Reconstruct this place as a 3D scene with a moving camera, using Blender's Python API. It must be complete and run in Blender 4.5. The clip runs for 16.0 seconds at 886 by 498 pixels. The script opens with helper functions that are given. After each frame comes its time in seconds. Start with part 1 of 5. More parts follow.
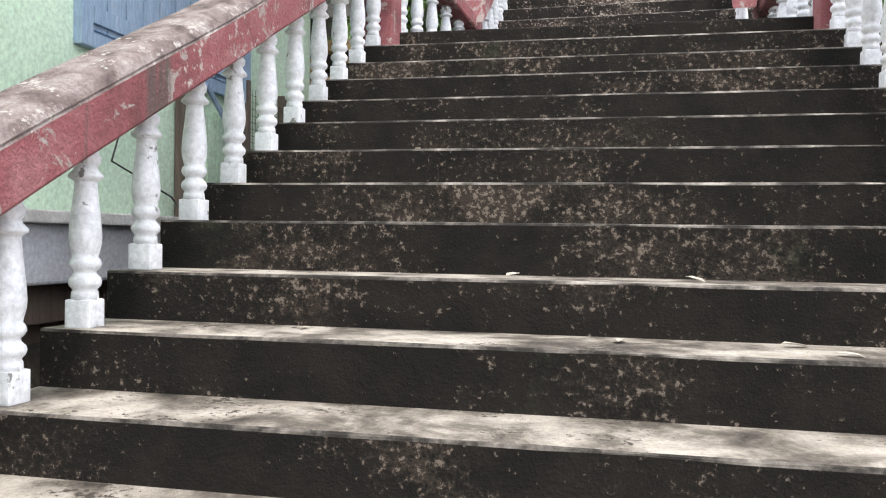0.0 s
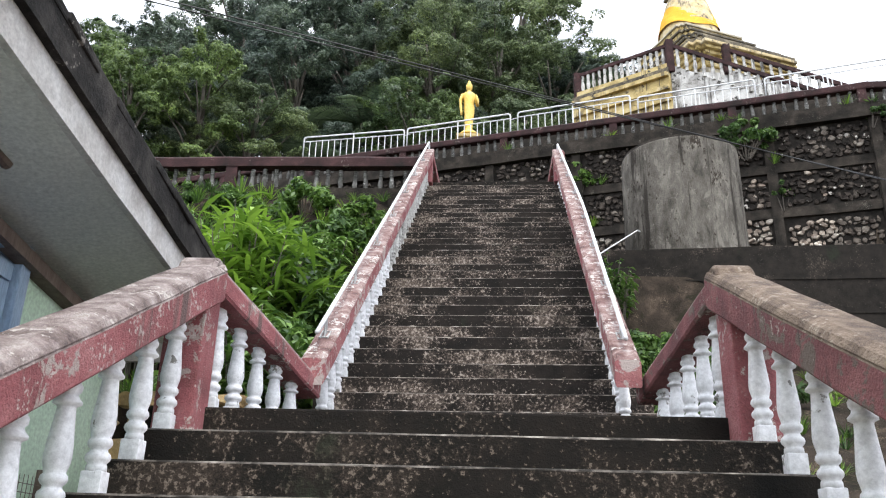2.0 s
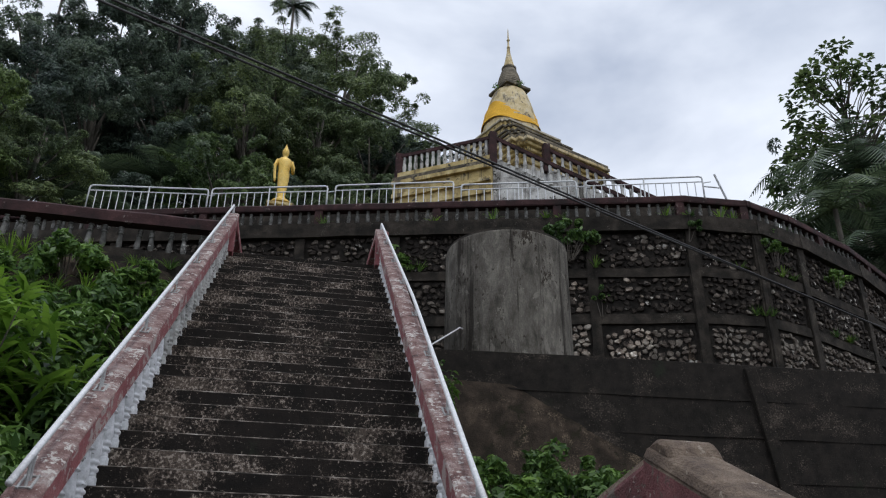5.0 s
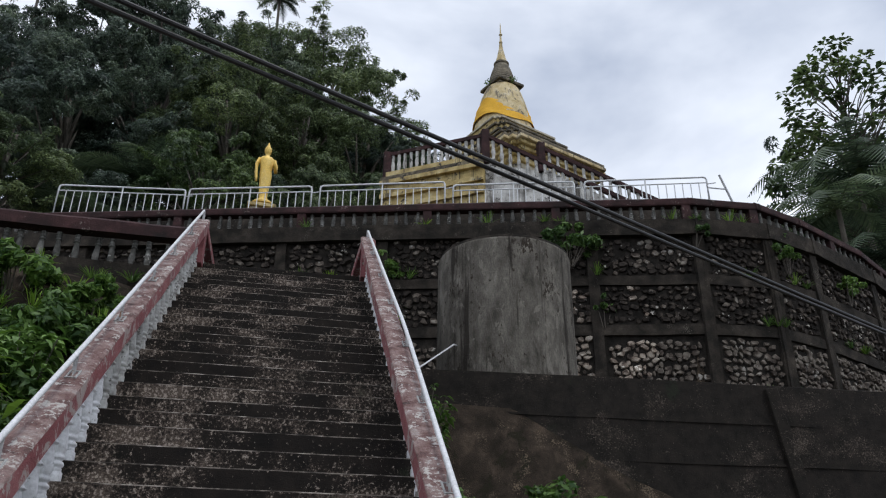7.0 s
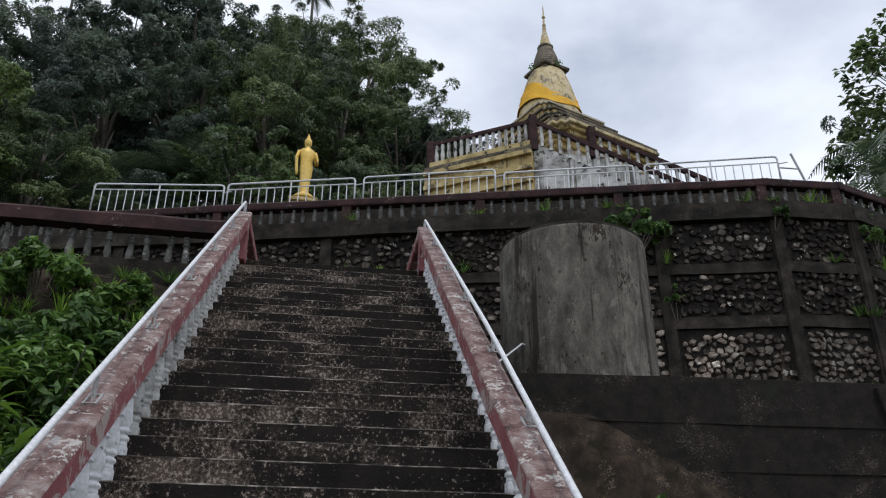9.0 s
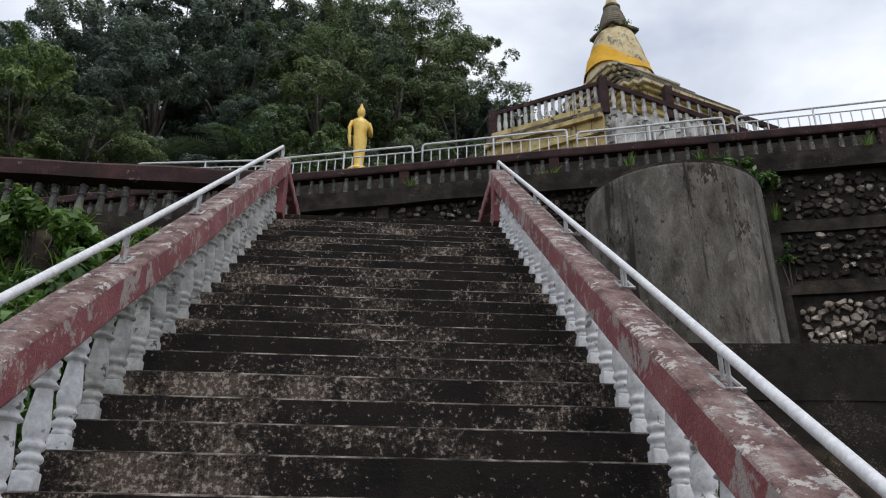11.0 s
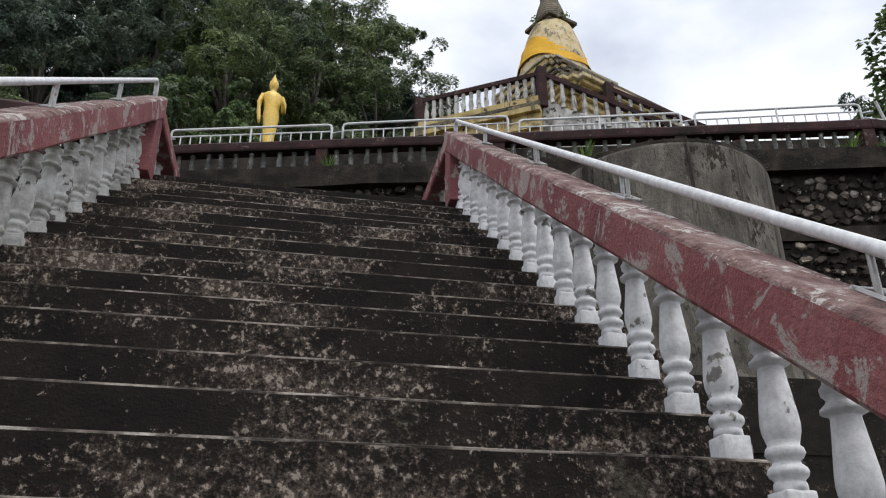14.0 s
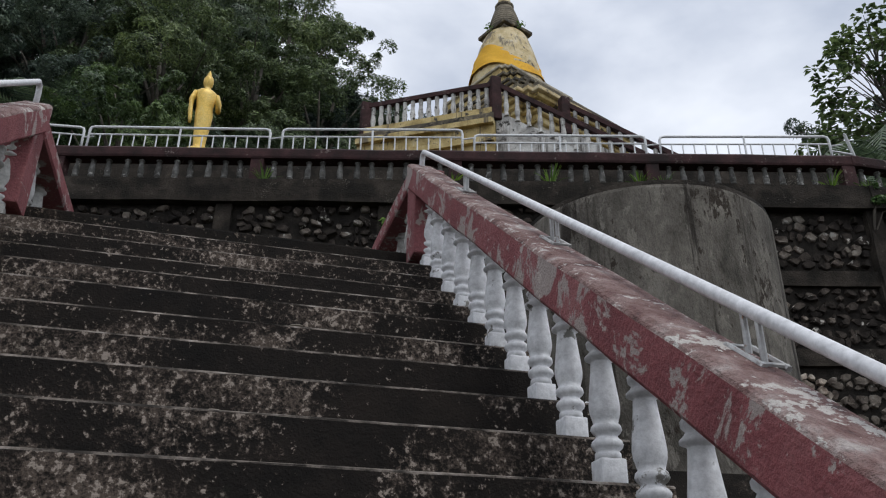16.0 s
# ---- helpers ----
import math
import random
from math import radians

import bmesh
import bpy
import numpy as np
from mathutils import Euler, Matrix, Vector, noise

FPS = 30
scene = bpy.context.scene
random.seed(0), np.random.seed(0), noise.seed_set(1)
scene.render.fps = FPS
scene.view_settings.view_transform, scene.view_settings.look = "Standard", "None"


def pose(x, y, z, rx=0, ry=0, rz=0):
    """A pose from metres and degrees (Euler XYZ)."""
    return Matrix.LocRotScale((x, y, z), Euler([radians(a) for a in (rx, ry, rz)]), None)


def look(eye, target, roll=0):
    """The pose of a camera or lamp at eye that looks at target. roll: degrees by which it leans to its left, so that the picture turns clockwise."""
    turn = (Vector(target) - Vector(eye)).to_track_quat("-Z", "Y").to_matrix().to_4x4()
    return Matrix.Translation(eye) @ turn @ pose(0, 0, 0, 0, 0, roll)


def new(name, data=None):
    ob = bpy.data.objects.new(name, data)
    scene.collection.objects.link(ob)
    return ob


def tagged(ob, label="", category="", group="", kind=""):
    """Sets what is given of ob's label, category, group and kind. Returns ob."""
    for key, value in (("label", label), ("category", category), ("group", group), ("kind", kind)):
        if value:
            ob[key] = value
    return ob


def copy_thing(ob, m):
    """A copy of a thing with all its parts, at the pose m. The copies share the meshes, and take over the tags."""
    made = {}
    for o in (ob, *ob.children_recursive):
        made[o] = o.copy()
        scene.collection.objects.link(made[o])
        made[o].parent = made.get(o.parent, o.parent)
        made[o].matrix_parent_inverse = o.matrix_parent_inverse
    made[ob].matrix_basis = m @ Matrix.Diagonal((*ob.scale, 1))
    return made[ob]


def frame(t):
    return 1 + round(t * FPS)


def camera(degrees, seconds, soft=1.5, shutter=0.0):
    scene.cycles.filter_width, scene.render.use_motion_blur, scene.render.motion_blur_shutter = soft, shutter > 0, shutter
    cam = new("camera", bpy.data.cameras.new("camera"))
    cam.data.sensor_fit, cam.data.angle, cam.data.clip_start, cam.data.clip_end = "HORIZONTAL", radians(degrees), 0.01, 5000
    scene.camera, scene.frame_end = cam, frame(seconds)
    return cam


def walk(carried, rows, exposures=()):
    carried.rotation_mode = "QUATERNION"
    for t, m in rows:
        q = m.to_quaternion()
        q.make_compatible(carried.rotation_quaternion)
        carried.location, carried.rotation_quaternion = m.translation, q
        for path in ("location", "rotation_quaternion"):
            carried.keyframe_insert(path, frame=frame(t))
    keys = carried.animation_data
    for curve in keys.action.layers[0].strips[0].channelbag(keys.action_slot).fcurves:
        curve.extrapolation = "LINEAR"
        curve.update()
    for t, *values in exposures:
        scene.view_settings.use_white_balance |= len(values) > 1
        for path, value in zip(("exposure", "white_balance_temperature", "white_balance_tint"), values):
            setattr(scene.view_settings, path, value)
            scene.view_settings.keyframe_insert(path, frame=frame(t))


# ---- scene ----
cam = camera(56.2, 16.0, soft=1.15)
PATH = [
    (0, (0.140, -5.108, 1.408), (-0.279, -3.153, 1.382), 0.79),
    (0.5, (0.087, -4.738, 1.547), (-0.252, -2.766, 1.561), 0.50),
    (1, (0.046, -4.461, 1.715), (-0.196, -2.484, 1.888), 0.95),
    (1.5, (0.033, -4.154, 1.883), (-0.117, -2.224, 2.383), 0.96),
    (2, (-0.022, -3.860, 2.058), (-0.085, -1.994, 2.774), 1.50),
    (2.5, (-0.021, -3.582, 2.214), (0.044, -1.757, 3.030), 1.52),
    (3, (-0.037, -3.343, 2.351), (0.149, -1.554, 3.224), 1.64),
    (3.5, (-0.079, -3.149, 2.500), (0.201, -1.381, 3.391), 1.37),
    (4, (-0.088, -2.844, 2.633), (0.252, -1.088, 3.530), 0.98),
    (4.5, (-0.068, -2.600, 2.771), (0.303, -0.851, 3.666), 0.89),
    (5, (-0.068, -2.291, 2.878), (0.325, -0.546, 3.772), 0.87),
    (7.5, (0.103, -1.079, 3.702), (0.524, 0.663, 4.589), 0.50),
    (8, (0.089, -0.780, 3.818), (0.498, 0.966, 4.703), 0.42),
    (8.5, (0.030, -0.517, 3.910), (0.412, 1.237, 4.795), 0.39),
    (9, (-0.028, -0.255, 3.995), (0.308, 1.512, 4.872), 0.40),
    (9.5, (0.002, 0.057, 4.100), (0.262, 1.838, 4.971), 0.27),
    (10, (0.023, 0.473, 4.223), (0.228, 2.265, 5.086), 0.51),
    (10.2, (0.027, 0.665, 4.229), (0.219, 2.460, 5.089), 0.57),
    (12.3, (0.270, 2.798, 4.782), (0.494, 4.590, 5.641), 0.30),
    (12.5, (0.246, 2.905, 4.830), (0.493, 4.692, 5.693), 0.30),
    (13, (0.245, 3.175, 4.930), (0.547, 4.952, 5.795), 0.30),
    (13.5, (0.200, 3.412, 5.079), (0.555, 5.179, 5.947), 0.40),
    (14, (0.170, 3.663, 5.236), (0.578, 5.418, 6.103), 0.20),
    (14.5, (0.169, 3.870, 5.417), (0.612, 5.616, 6.285), 0.10),
    (15, (0.204, 4.119, 5.595), (0.683, 5.856, 6.463), 0.10),
    (15.5, (0.211, 4.357, 5.847), (0.725, 6.084, 6.714), 0.20),
    (16, (0.246, 4.607, 6.085), (0.799, 6.319, 6.957), 0.40),
]
walk(cam, [(t, look(eye, target, roll)) for t, eye, target, roll in PATH],
     [(0, 1.75, 6550, 10), (1.0, 1.65, 6500, 10), (1.5, 1.9, 6500, 10), (2.1, 1.4, 6450, 10), (2.6, 0.75, 6550, 10), (3.2, 0.1, 6400, 10), (4.0, -0.08, 6200, 10), (5.0, 0.06, 6200, 10), (10.2, 0.1, 6250, 10), (12.3, 0.37, 6800, 10), (13.5, 0.37, 6700, 10), (14.7, 0.42, 6450, 10), (15.5, 0.25, 6400, 10), (16, 0.07, 6350, 10)])


# ---- light ----
world = bpy.data.worlds.new("sky")
scene.world = world
world.use_nodes = True
wt = world.node_tree
for n in list(wt.nodes):
    wt.nodes.remove(n)
w_out = wt.nodes.new("ShaderNodeOutputWorld")
w_bg = wt.nodes.new("ShaderNodeBackground")
w_bg.inputs["Strength"].default_value = 0.12
w_sky = wt.nodes.new("ShaderNodeTexSky")
w_sky.sky_type = "NISHITA"
w_sky.sun_disc = False
w_sky.sun_elevation = radians(58)
w_sky.sun_rotation = radians(150)
w_co = wt.nodes.new("ShaderNodeTexCoord")
w_map = wt.nodes.new("ShaderNodeMapping")
w_map.inputs["Scale"].default_value = (1.0, 1.0, 2.2)
w_no = wt.nodes.new("ShaderNodeTexNoise")
w_no.inputs["Scale"].default_value = 1.9
w_no.inputs["Detail"].default_value = 6
w_no.inputs["Roughness"].default_value = 0.5
w_no.inputs["Distortion"].default_value = 0.3
w_rp = wt.nodes.new("ShaderNodeValToRGB")
w_rp.color_ramp.elements[0].position, w_rp.color_ramp.elements[0].color = 0.32, (3.5, 3.95, 4.9, 1)
w_rp.color_ramp.elements[1].position, w_rp.color_ramp.elements[1].color = 0.62, (9.3, 9.5, 9.9, 1)
w_mx = wt.nodes.new("ShaderNodeMix")
w_mx.data_type = "RGBA"
w_mx.inputs["Factor"].default_value = 0.9
wt.links.new(w_co.outputs["Generated"], w_map.inputs["Vector"])
wt.links.new(w_map.outputs["Vector"], w_no.inputs["Vector"])
wt.links.new(w_no.outputs["Fac"], w_rp.inputs["Fac"])
wt.links.new(w_sky.outputs["Color"], w_mx.inputs["A"])
wt.links.new(w_rp.outputs["Color"], w_mx.inputs["B"])
wt.links.new(w_mx.outputs["Result"], w_bg.inputs["Color"])
wt.links.new(w_bg.outputs["Background"], w_out.inputs["Surface"])

sun = new("sun", bpy.data.lights.new("sun", "SUN"))
sun.data.energy, sun.data.angle, sun.data.color = 0.9, radians(14), (1.0, 0.97, 0.92)
sun.matrix_world = look((4, -8, 30), (0, 3, 3))


# ---- materials ----
def material(name, colours, scale=4.0, rough=0.85, bump=0.3, spots=None, spot_scale=22.0, spot_cut=0.62, metal=0.0, detail_scale=40.0, stretch=(1, 1, 1), patch=None, patch_scale=3.0, patch_cut=0.55, vary=0.0, local=False, spec=0.5, streak=None, streak_cut=0.6):
    """Two-scale noise colour from the list of colours, with optional lichen spots and flaked patches."""
    m = bpy.data.materials.new(name)
    m.use_nodes = True
    t = m.node_tree
    b = t.nodes["Principled BSDF"]
    b.inputs["Roughness"].default_value = rough
    b.inputs["Metallic"].default_value = metal
    b.inputs["Specular IOR Level"].default_value = spec
    co = t.nodes.new("ShaderNodeTexCoord")
    geo = t.nodes.new("ShaderNodeNewGeometry")
    mp = t.nodes.new("ShaderNodeMapping")
    mp.inputs["Scale"].default_value = stretch
    t.links.new(co.outputs["Object"] if local else geo.outputs["Position"], mp.inputs["Vector"])
    vec = mp.outputs["Vector"]

    def noise_fac(sc, det=5.0, ro=0.6, dist=0.0):
        n = t.nodes.new("ShaderNodeTexNoise")
        n.inputs["Scale"].default_value, n.inputs["Detail"].default_value = sc, det
        n.inputs["Roughness"].default_value, n.inputs["Distortion"].default_value = ro, dist
        t.links.new(vec, n.inputs["Vector"])
        return n.outputs["Fac"]

    def ramp(fac, stops):
        r = t.nodes.new("ShaderNodeValToRGB")
        while len(r.color_ramp.elements) < len(stops):
            r.color_ramp.elements.new(0.5)
        for e, (p, c) in zip(r.color_ramp.elements, stops):
            e.position, e.color = p, (*c, 1) if len(c) == 3 else c
        t.links.new(fac, r.inputs["Fac"])
        return r.outputs["Color"]

    def mix(fac, a, c, mode="MIX"):
        x = t.nodes.new("ShaderNodeMix")
        x.data_type, x.blend_type = "RGBA", mode
        if isinstance(fac, float):
            x.inputs["Factor"].default_value = fac
        else:
            t.links.new(fac, x.inputs["Factor"])
        for key, v in (("A", a), ("B", c)):
            if isinstance(v, tuple):
                x.inputs[key].default_value = (*v, 1)
            else:
                t.links.new(v, x.inputs[key])
        return x.outputs["Result"]

    k = len(colours)
    col = ramp(noise_fac(scale, 6, 0.62, 0.3), [(0.3 + 0.4 * i / max(1, k - 1), c) for i, c in enumerate(colours)])
    fine = ramp(noise_fac(detail_scale, 4, 0.7), [(0.25, (0.62, 0.62, 0.62)), (0.75, (1.25, 1.25, 1.25))])
    col = mix(0.8, col, fine, "MULTIPLY")
    height = noise_fac(detail_scale, 4, 0.7)
    if patch:
        f = ramp(noise_fac(patch_scale, 8, 0.72, 0.6), [(patch_cut, (0, 0, 0)), (patch_cut + 0.025, (1, 1, 1))])
        col = mix(f, col, patch)
    if spots:
        # fine specks that crowd together where the broad noise is high
        lift = t.nodes.new("ShaderNodeMath")
        lift.operation = "MULTIPLY_ADD"
        t.links.new(noise_fac(scale * 0.8, 4, 0.6), lift.inputs[0])
        lift.inputs[1].default_value, lift.inputs[2].default_value = 0.9, -0.5
        both = t.nodes.new("ShaderNodeMath")
        t.links.new(noise_fac(spot_scale, 6, 0.68), both.inputs[0])
        t.links.new(lift.outputs[0], both.inputs[1])
        f = ramp(both.outputs[0], [(spot_cut, (0, 0, 0)), (spot_cut + 0.05, (1, 1, 1))])
        col = mix(f, col, spots)
    if streak:
        mp2 = t.nodes.new("ShaderNodeMapping")
        mp2.inputs["Scale"].default_value = (3.2, 3.2, 0.16)
        t.links.new(geo.outputs["Position"], mp2.inputs["Vector"])
        n2 = t.nodes.new("ShaderNodeTexNoise")
        n2.inputs["Scale"].default_value, n2.inputs["Detail"].default_value, n2.inputs["Roughness"].default_value = 1.0, 7, 0.7
        t.links.new(mp2.outputs["Vector"], n2.inputs["Vector"])
        f = ramp(n2.outputs["Fac"], [(streak_cut, (0, 0, 0)), (streak_cut + 0.06, (0.9, 0.9, 0.9))])
        col = mix(f, col, streak)
    if vary:
        oi = t.nodes.new("ShaderNodeObjectInfo")
        v = ramp(oi.outputs["Random"], [(0.0, (1 - vary,) * 3), (1.0, (1 + vary,) * 3)])
        col = mix(1.0, col, v, "MULTIPLY")
    t.links.new(col, b.inputs["Base Color"])
    if bump:
        bp = t.nodes.new("ShaderNodeBump")
        bp.inputs["Strength"].default_value, bp.inputs["Distance"].default_value = bump, 0.02
        t.links.new(height, bp.inputs["Height"])
        t.links.new(bp.outputs["Normal"], b.inputs["Normal"])
    return m


def leaf_material(name, dark, light, gloss=0.45):
    """Leaves: colour varies per leaf, a little light comes through."""
    m = bpy.data.materials.new(name)
    m.use_nodes = True
    t = m.node_tree
    b = t.nodes["Principled BSDF"]
    b.inputs["Roughness"].default_value, b.inputs["Specular IOR Level"].default_value = gloss, 0.35
    g = t.nodes.new("ShaderNodeNewGeometry")
    r = t.nodes.new("ShaderNodeValToRGB")
    r.color_ramp.elements[0].color, r.color_ramp.elements[1].color = (*dark, 1), (*light, 1)
    t.links.new(g.outputs["Random Per Island"], r.inputs["Fac"])
    n = t.nodes.new("ShaderNodeTexNoise")
    n.inputs["Scale"].default_value = 0.35
    t.links.new(g.outputs["Position"], n.inputs["Vector"])
    r2 = t.nodes.new("ShaderNodeValToRGB")
    r2.color_ramp.elements[0].position, r2.color_ramp.elements[0].color = 0.3, (0.55, 0.6, 0.6, 1)
    r2.color_ramp.elements[1].position, r2.color_ramp.elements[1].color = 0.7, (1.35, 1.3, 1.0, 1)
    t.links.new(n.outputs["Fac"], r2.inputs["Fac"])
    x = t.nodes.new("ShaderNodeMix")
    x.data_type, x.blend_type = "RGBA", "MULTIPLY"
    x.inputs["Factor"].default_value = 1.0
    t.links.new(r.outputs["Color"], x.inputs["A"])
    t.links.new(r2.outputs["Color"], x.inputs["B"])
    t.links.new(x.outputs["Result"], b.inputs["Base Color"])
    oi = t.nodes.new("ShaderNodeObjectInfo")
    r3 = t.nodes.new("ShaderNodeValToRGB")
    r3.color_ramp.elements[0].color, r3.color_ramp.elements[1].color = (0.78, 0.82, 0.86, 1), (1.3, 1.28, 1.2, 1)
    t.links.new(oi.outputs["Random"], r3.inputs["Fac"])
    x3 = t.nodes.new("ShaderNodeMix")
    x3.data_type, x3.blend_type = "RGBA", "MULTIPLY"
    x3.inputs["Factor"].default_value = 1.0
    t.links.new(x.outputs["Result"], x3.inputs["A"])
    t.links.new(r3.outputs["Color"], x3.inputs["B"])
    x = x3
    t.links.new(x.outputs["Result"], b.inputs["Base Color"])
    tr = t.nodes.new("ShaderNodeBsdfTranslucent")
    t.links.new(x.outputs["Result"], tr.inputs["Color"])
    ms = t.nodes.new("ShaderNodeMixShader")
    ms.inputs["Fac"].default_value = 0.3
    t.links.new(b.outputs["BSDF"], ms.inputs[1])
    t.links.new(tr.outputs["BSDF"], ms.inputs[2])
    t.links.new(ms.outputs["Shader"], t.nodes["Material Output"].inputs["Surface"])
    return m


def lichen_concrete(name, black, dark, film, pale, more):
    """Mould-black cement: drifts of thin brown film, broken into grains, with crusts of pale lichen thickest where the drifts are."""
    m = bpy.data.materials.new(name)
    m.use_nodes = True
    t = m.node_tree
    b = t.nodes["Principled BSDF"]
    b.inputs["Roughness"].default_value, b.inputs["Specular IOR Level"].default_value = 0.93, 0.22
    g = t.nodes.new("ShaderNodeNewGeometry")

    def noise_at(scale, detail, rough, squash=(1, 1, 1), distortion=0.0):
        mp = t.nodes.new("ShaderNodeMapping")
        mp.inputs["Scale"].default_value = squash
        t.links.new(g.outputs["Position"], mp.inputs["Vector"])
        n = t.nodes.new("ShaderNodeTexNoise")
        n.inputs["Scale"].default_value, n.inputs["Detail"].default_value = scale, detail
        n.inputs["Roughness"].default_value, n.inputs["Distortion"].default_value = rough, distortion
        t.links.new(mp.outputs["Vector"], n.inputs["Vector"])
        return n.outputs["Fac"]

    def weighed(*terms):
        total = None
        for fac, w in terms:
            k = t.nodes.new("ShaderNodeMath")
            k.operation = "MULTIPLY_ADD"
            t.links.new(fac, k.inputs[0])
            k.inputs[1].default_value, k.inputs[2].default_value = w, 0.0
            if total is not None:
                t.links.new(total, k.inputs[2])
            total = k.outputs[0]
        return total

    def mask(fac, lo, hi):
        r = t.nodes.new("ShaderNodeMapRange")
        r.inputs["From Min"].default_value, r.inputs["From Max"].default_value = lo, hi
        t.links.new(fac, r.inputs["Value"])
        return r.outputs["Result"]

    def mix(fac, a, c):
        x = t.nodes.new("ShaderNodeMix")
        x.data_type = "RGBA"
        t.links.new(fac, x.inputs["Factor"])
        for key, v in (("A", a), ("B", c)):
            if isinstance(v, tuple):
                x.inputs[key].default_value = (*v, 1)
            else:
                t.links.new(v, x.inputs[key])
        return x.outputs["Result"]

    drift = noise_at(1.55, 4, 0.62, (1.0, 1.3, 1.5), 0.4)
    fine = noise_at(130, 3, 0.65)
    grain = noise_at(46, 4, 0.66)
    col = mix(mask(noise_at(5.5, 6, 0.7), 0.35, 0.65), black, dark)
    broken = weighed((drift, 0.78), (grain, 0.45), (fine, 0.28))
    col = mix(mask(broken, 0.8 - more, 0.885 - more), col, film)
    crust = weighed((drift, 0.5), (grain, 0.95), (fine, 0.2))
    col = mix(mask(crust, 0.962 - more, 1.008 - more), col, pale)
    green = weighed((noise_at(2.3, 4, 0.6, (1, 1, 0.7)), 1.0), (grain, 0.3))
    col = mix(mask(green, 0.79, 0.9), col, (0.022, 0.026, 0.016))
    t.links.new(col, b.inputs["Base Color"])
    bp = t.nodes.new("ShaderNodeBump")
    bp.inputs["Strength"].default_value, bp.inputs["Distance"].default_value = 0.8, 0.012
    t.links.new(weighed((grain, 0.6), (fine, 0.4)), bp.inputs["Height"])
    t.links.new(bp.outputs["Normal"], b.inputs["Normal"])
    return m


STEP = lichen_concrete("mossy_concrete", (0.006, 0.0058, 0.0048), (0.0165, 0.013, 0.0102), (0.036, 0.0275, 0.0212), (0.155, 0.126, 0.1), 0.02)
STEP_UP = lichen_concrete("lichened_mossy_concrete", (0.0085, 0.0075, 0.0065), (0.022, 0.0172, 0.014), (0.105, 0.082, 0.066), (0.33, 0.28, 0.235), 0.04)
# Ground tone somewhat lighter than the upper risers, with less pale crust.
TREAD_UP = lichen_concrete("mottled_black_tread", (0.013, 0.0115, 0.0095), (0.035, 0.028, 0.022), (0.11, 0.088, 0.07), (0.26, 0.22, 0.18), 0.02)
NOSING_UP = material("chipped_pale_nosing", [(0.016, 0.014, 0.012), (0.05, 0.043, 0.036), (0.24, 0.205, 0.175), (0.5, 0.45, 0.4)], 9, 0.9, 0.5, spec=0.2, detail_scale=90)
# Paler than the risers: sky light on the treads put into the colour, plus wear.
TREAD = material("worn_skylit_tread", [(0.04, 0.034, 0.028), (0.16, 0.135, 0.11), (0.42, 0.37, 0.31), (0.56, 0.5, 0.43)], 5.0, 0.9, 0.7, (0.06, 0.05, 0.04), 46, 0.585, spec=0.3, detail_scale=70)
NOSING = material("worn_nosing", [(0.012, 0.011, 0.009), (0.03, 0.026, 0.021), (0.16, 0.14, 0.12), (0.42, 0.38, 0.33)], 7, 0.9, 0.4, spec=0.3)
RED = material("flaked_red_paint", [(0.17, 0.05, 0.052), (0.28, 0.085, 0.09), (0.36, 0.15, 0.15)], 3.4, 0.75, 0.6, (0.45, 0.38, 0.345), 30, 0.575, patch=(0.34, 0.28, 0.25), patch_scale=6.0, patch_cut=0.575, detail_scale=65, streak=(0.10, 0.07, 0.062), streak_cut=0.575)
RED_UP = material("badly_flaked_red_paint", [(0.19, 0.052, 0.055), (0.28, 0.083, 0.087), (0.37, 0.155, 0.15)], 3, 0.7, 0.45, (0.48, 0.41, 0.37), 26, 0.6, patch=(0.40, 0.33, 0.30), patch_scale=5.0, patch_cut=0.535, detail_scale=60)
CAP = material("lichened_rail_top", [(0.085, 0.062, 0.055), (0.19, 0.142, 0.13), (0.33, 0.27, 0.25), (0.46, 0.4, 0.37)], 9, 0.9, 0.9, (0.52, 0.47, 0.43), 40, 0.58, detail_scale=80)
RED_OLD = material("mould_stained_red_paint", [(0.09, 0.04, 0.038), (0.19, 0.065, 0.066), (0.3, 0.12, 0.118)], 3.6, 0.8, 0.7, (0.4, 0.34, 0.3), 30, 0.6, patch=(0.15, 0.115, 0.095), patch_scale=5.0, patch_cut=0.54, detail_scale=65, streak=(0.05, 0.037, 0.03), streak_cut=0.54)
CAP_UP = material("mottled_red_brown_rail_top", [(0.075, 0.045, 0.04), (0.19, 0.1, 0.09), (0.32, 0.22, 0.2), (0.5, 0.44, 0.41)], 8, 0.9, 1.0, (0.6, 0.56, 0.52), 34, 0.535, detail_scale=70)
CAP_BROWN = material("brown_lichened_rail_top", [(0.06, 0.042, 0.031), (0.13, 0.09, 0.064), (0.22, 0.16, 0.115), (0.32, 0.25, 0.185)], 7, 0.9, 1.0, (0.34, 0.28, 0.22), 34, 0.58, detail_scale=80)
WHITE = material("white_paint_on_cement", [(0.66, 0.66, 0.67), (0.76, 0.76, 0.77), (0.8, 0.8, 0.81)], 5, 0.55, 0.15, (0.2, 0.19, 0.17), 16, 0.66, vary=0.06)
GREYWHITE = material("weathered_white_paint", [(0.2, 0.19, 0.17), (0.5, 0.49, 0.46), (0.66, 0.66, 0.64)], 7, 0.75, 0.3, (0.1, 0.09, 0.08), 18, 0.6, vary=0.12)
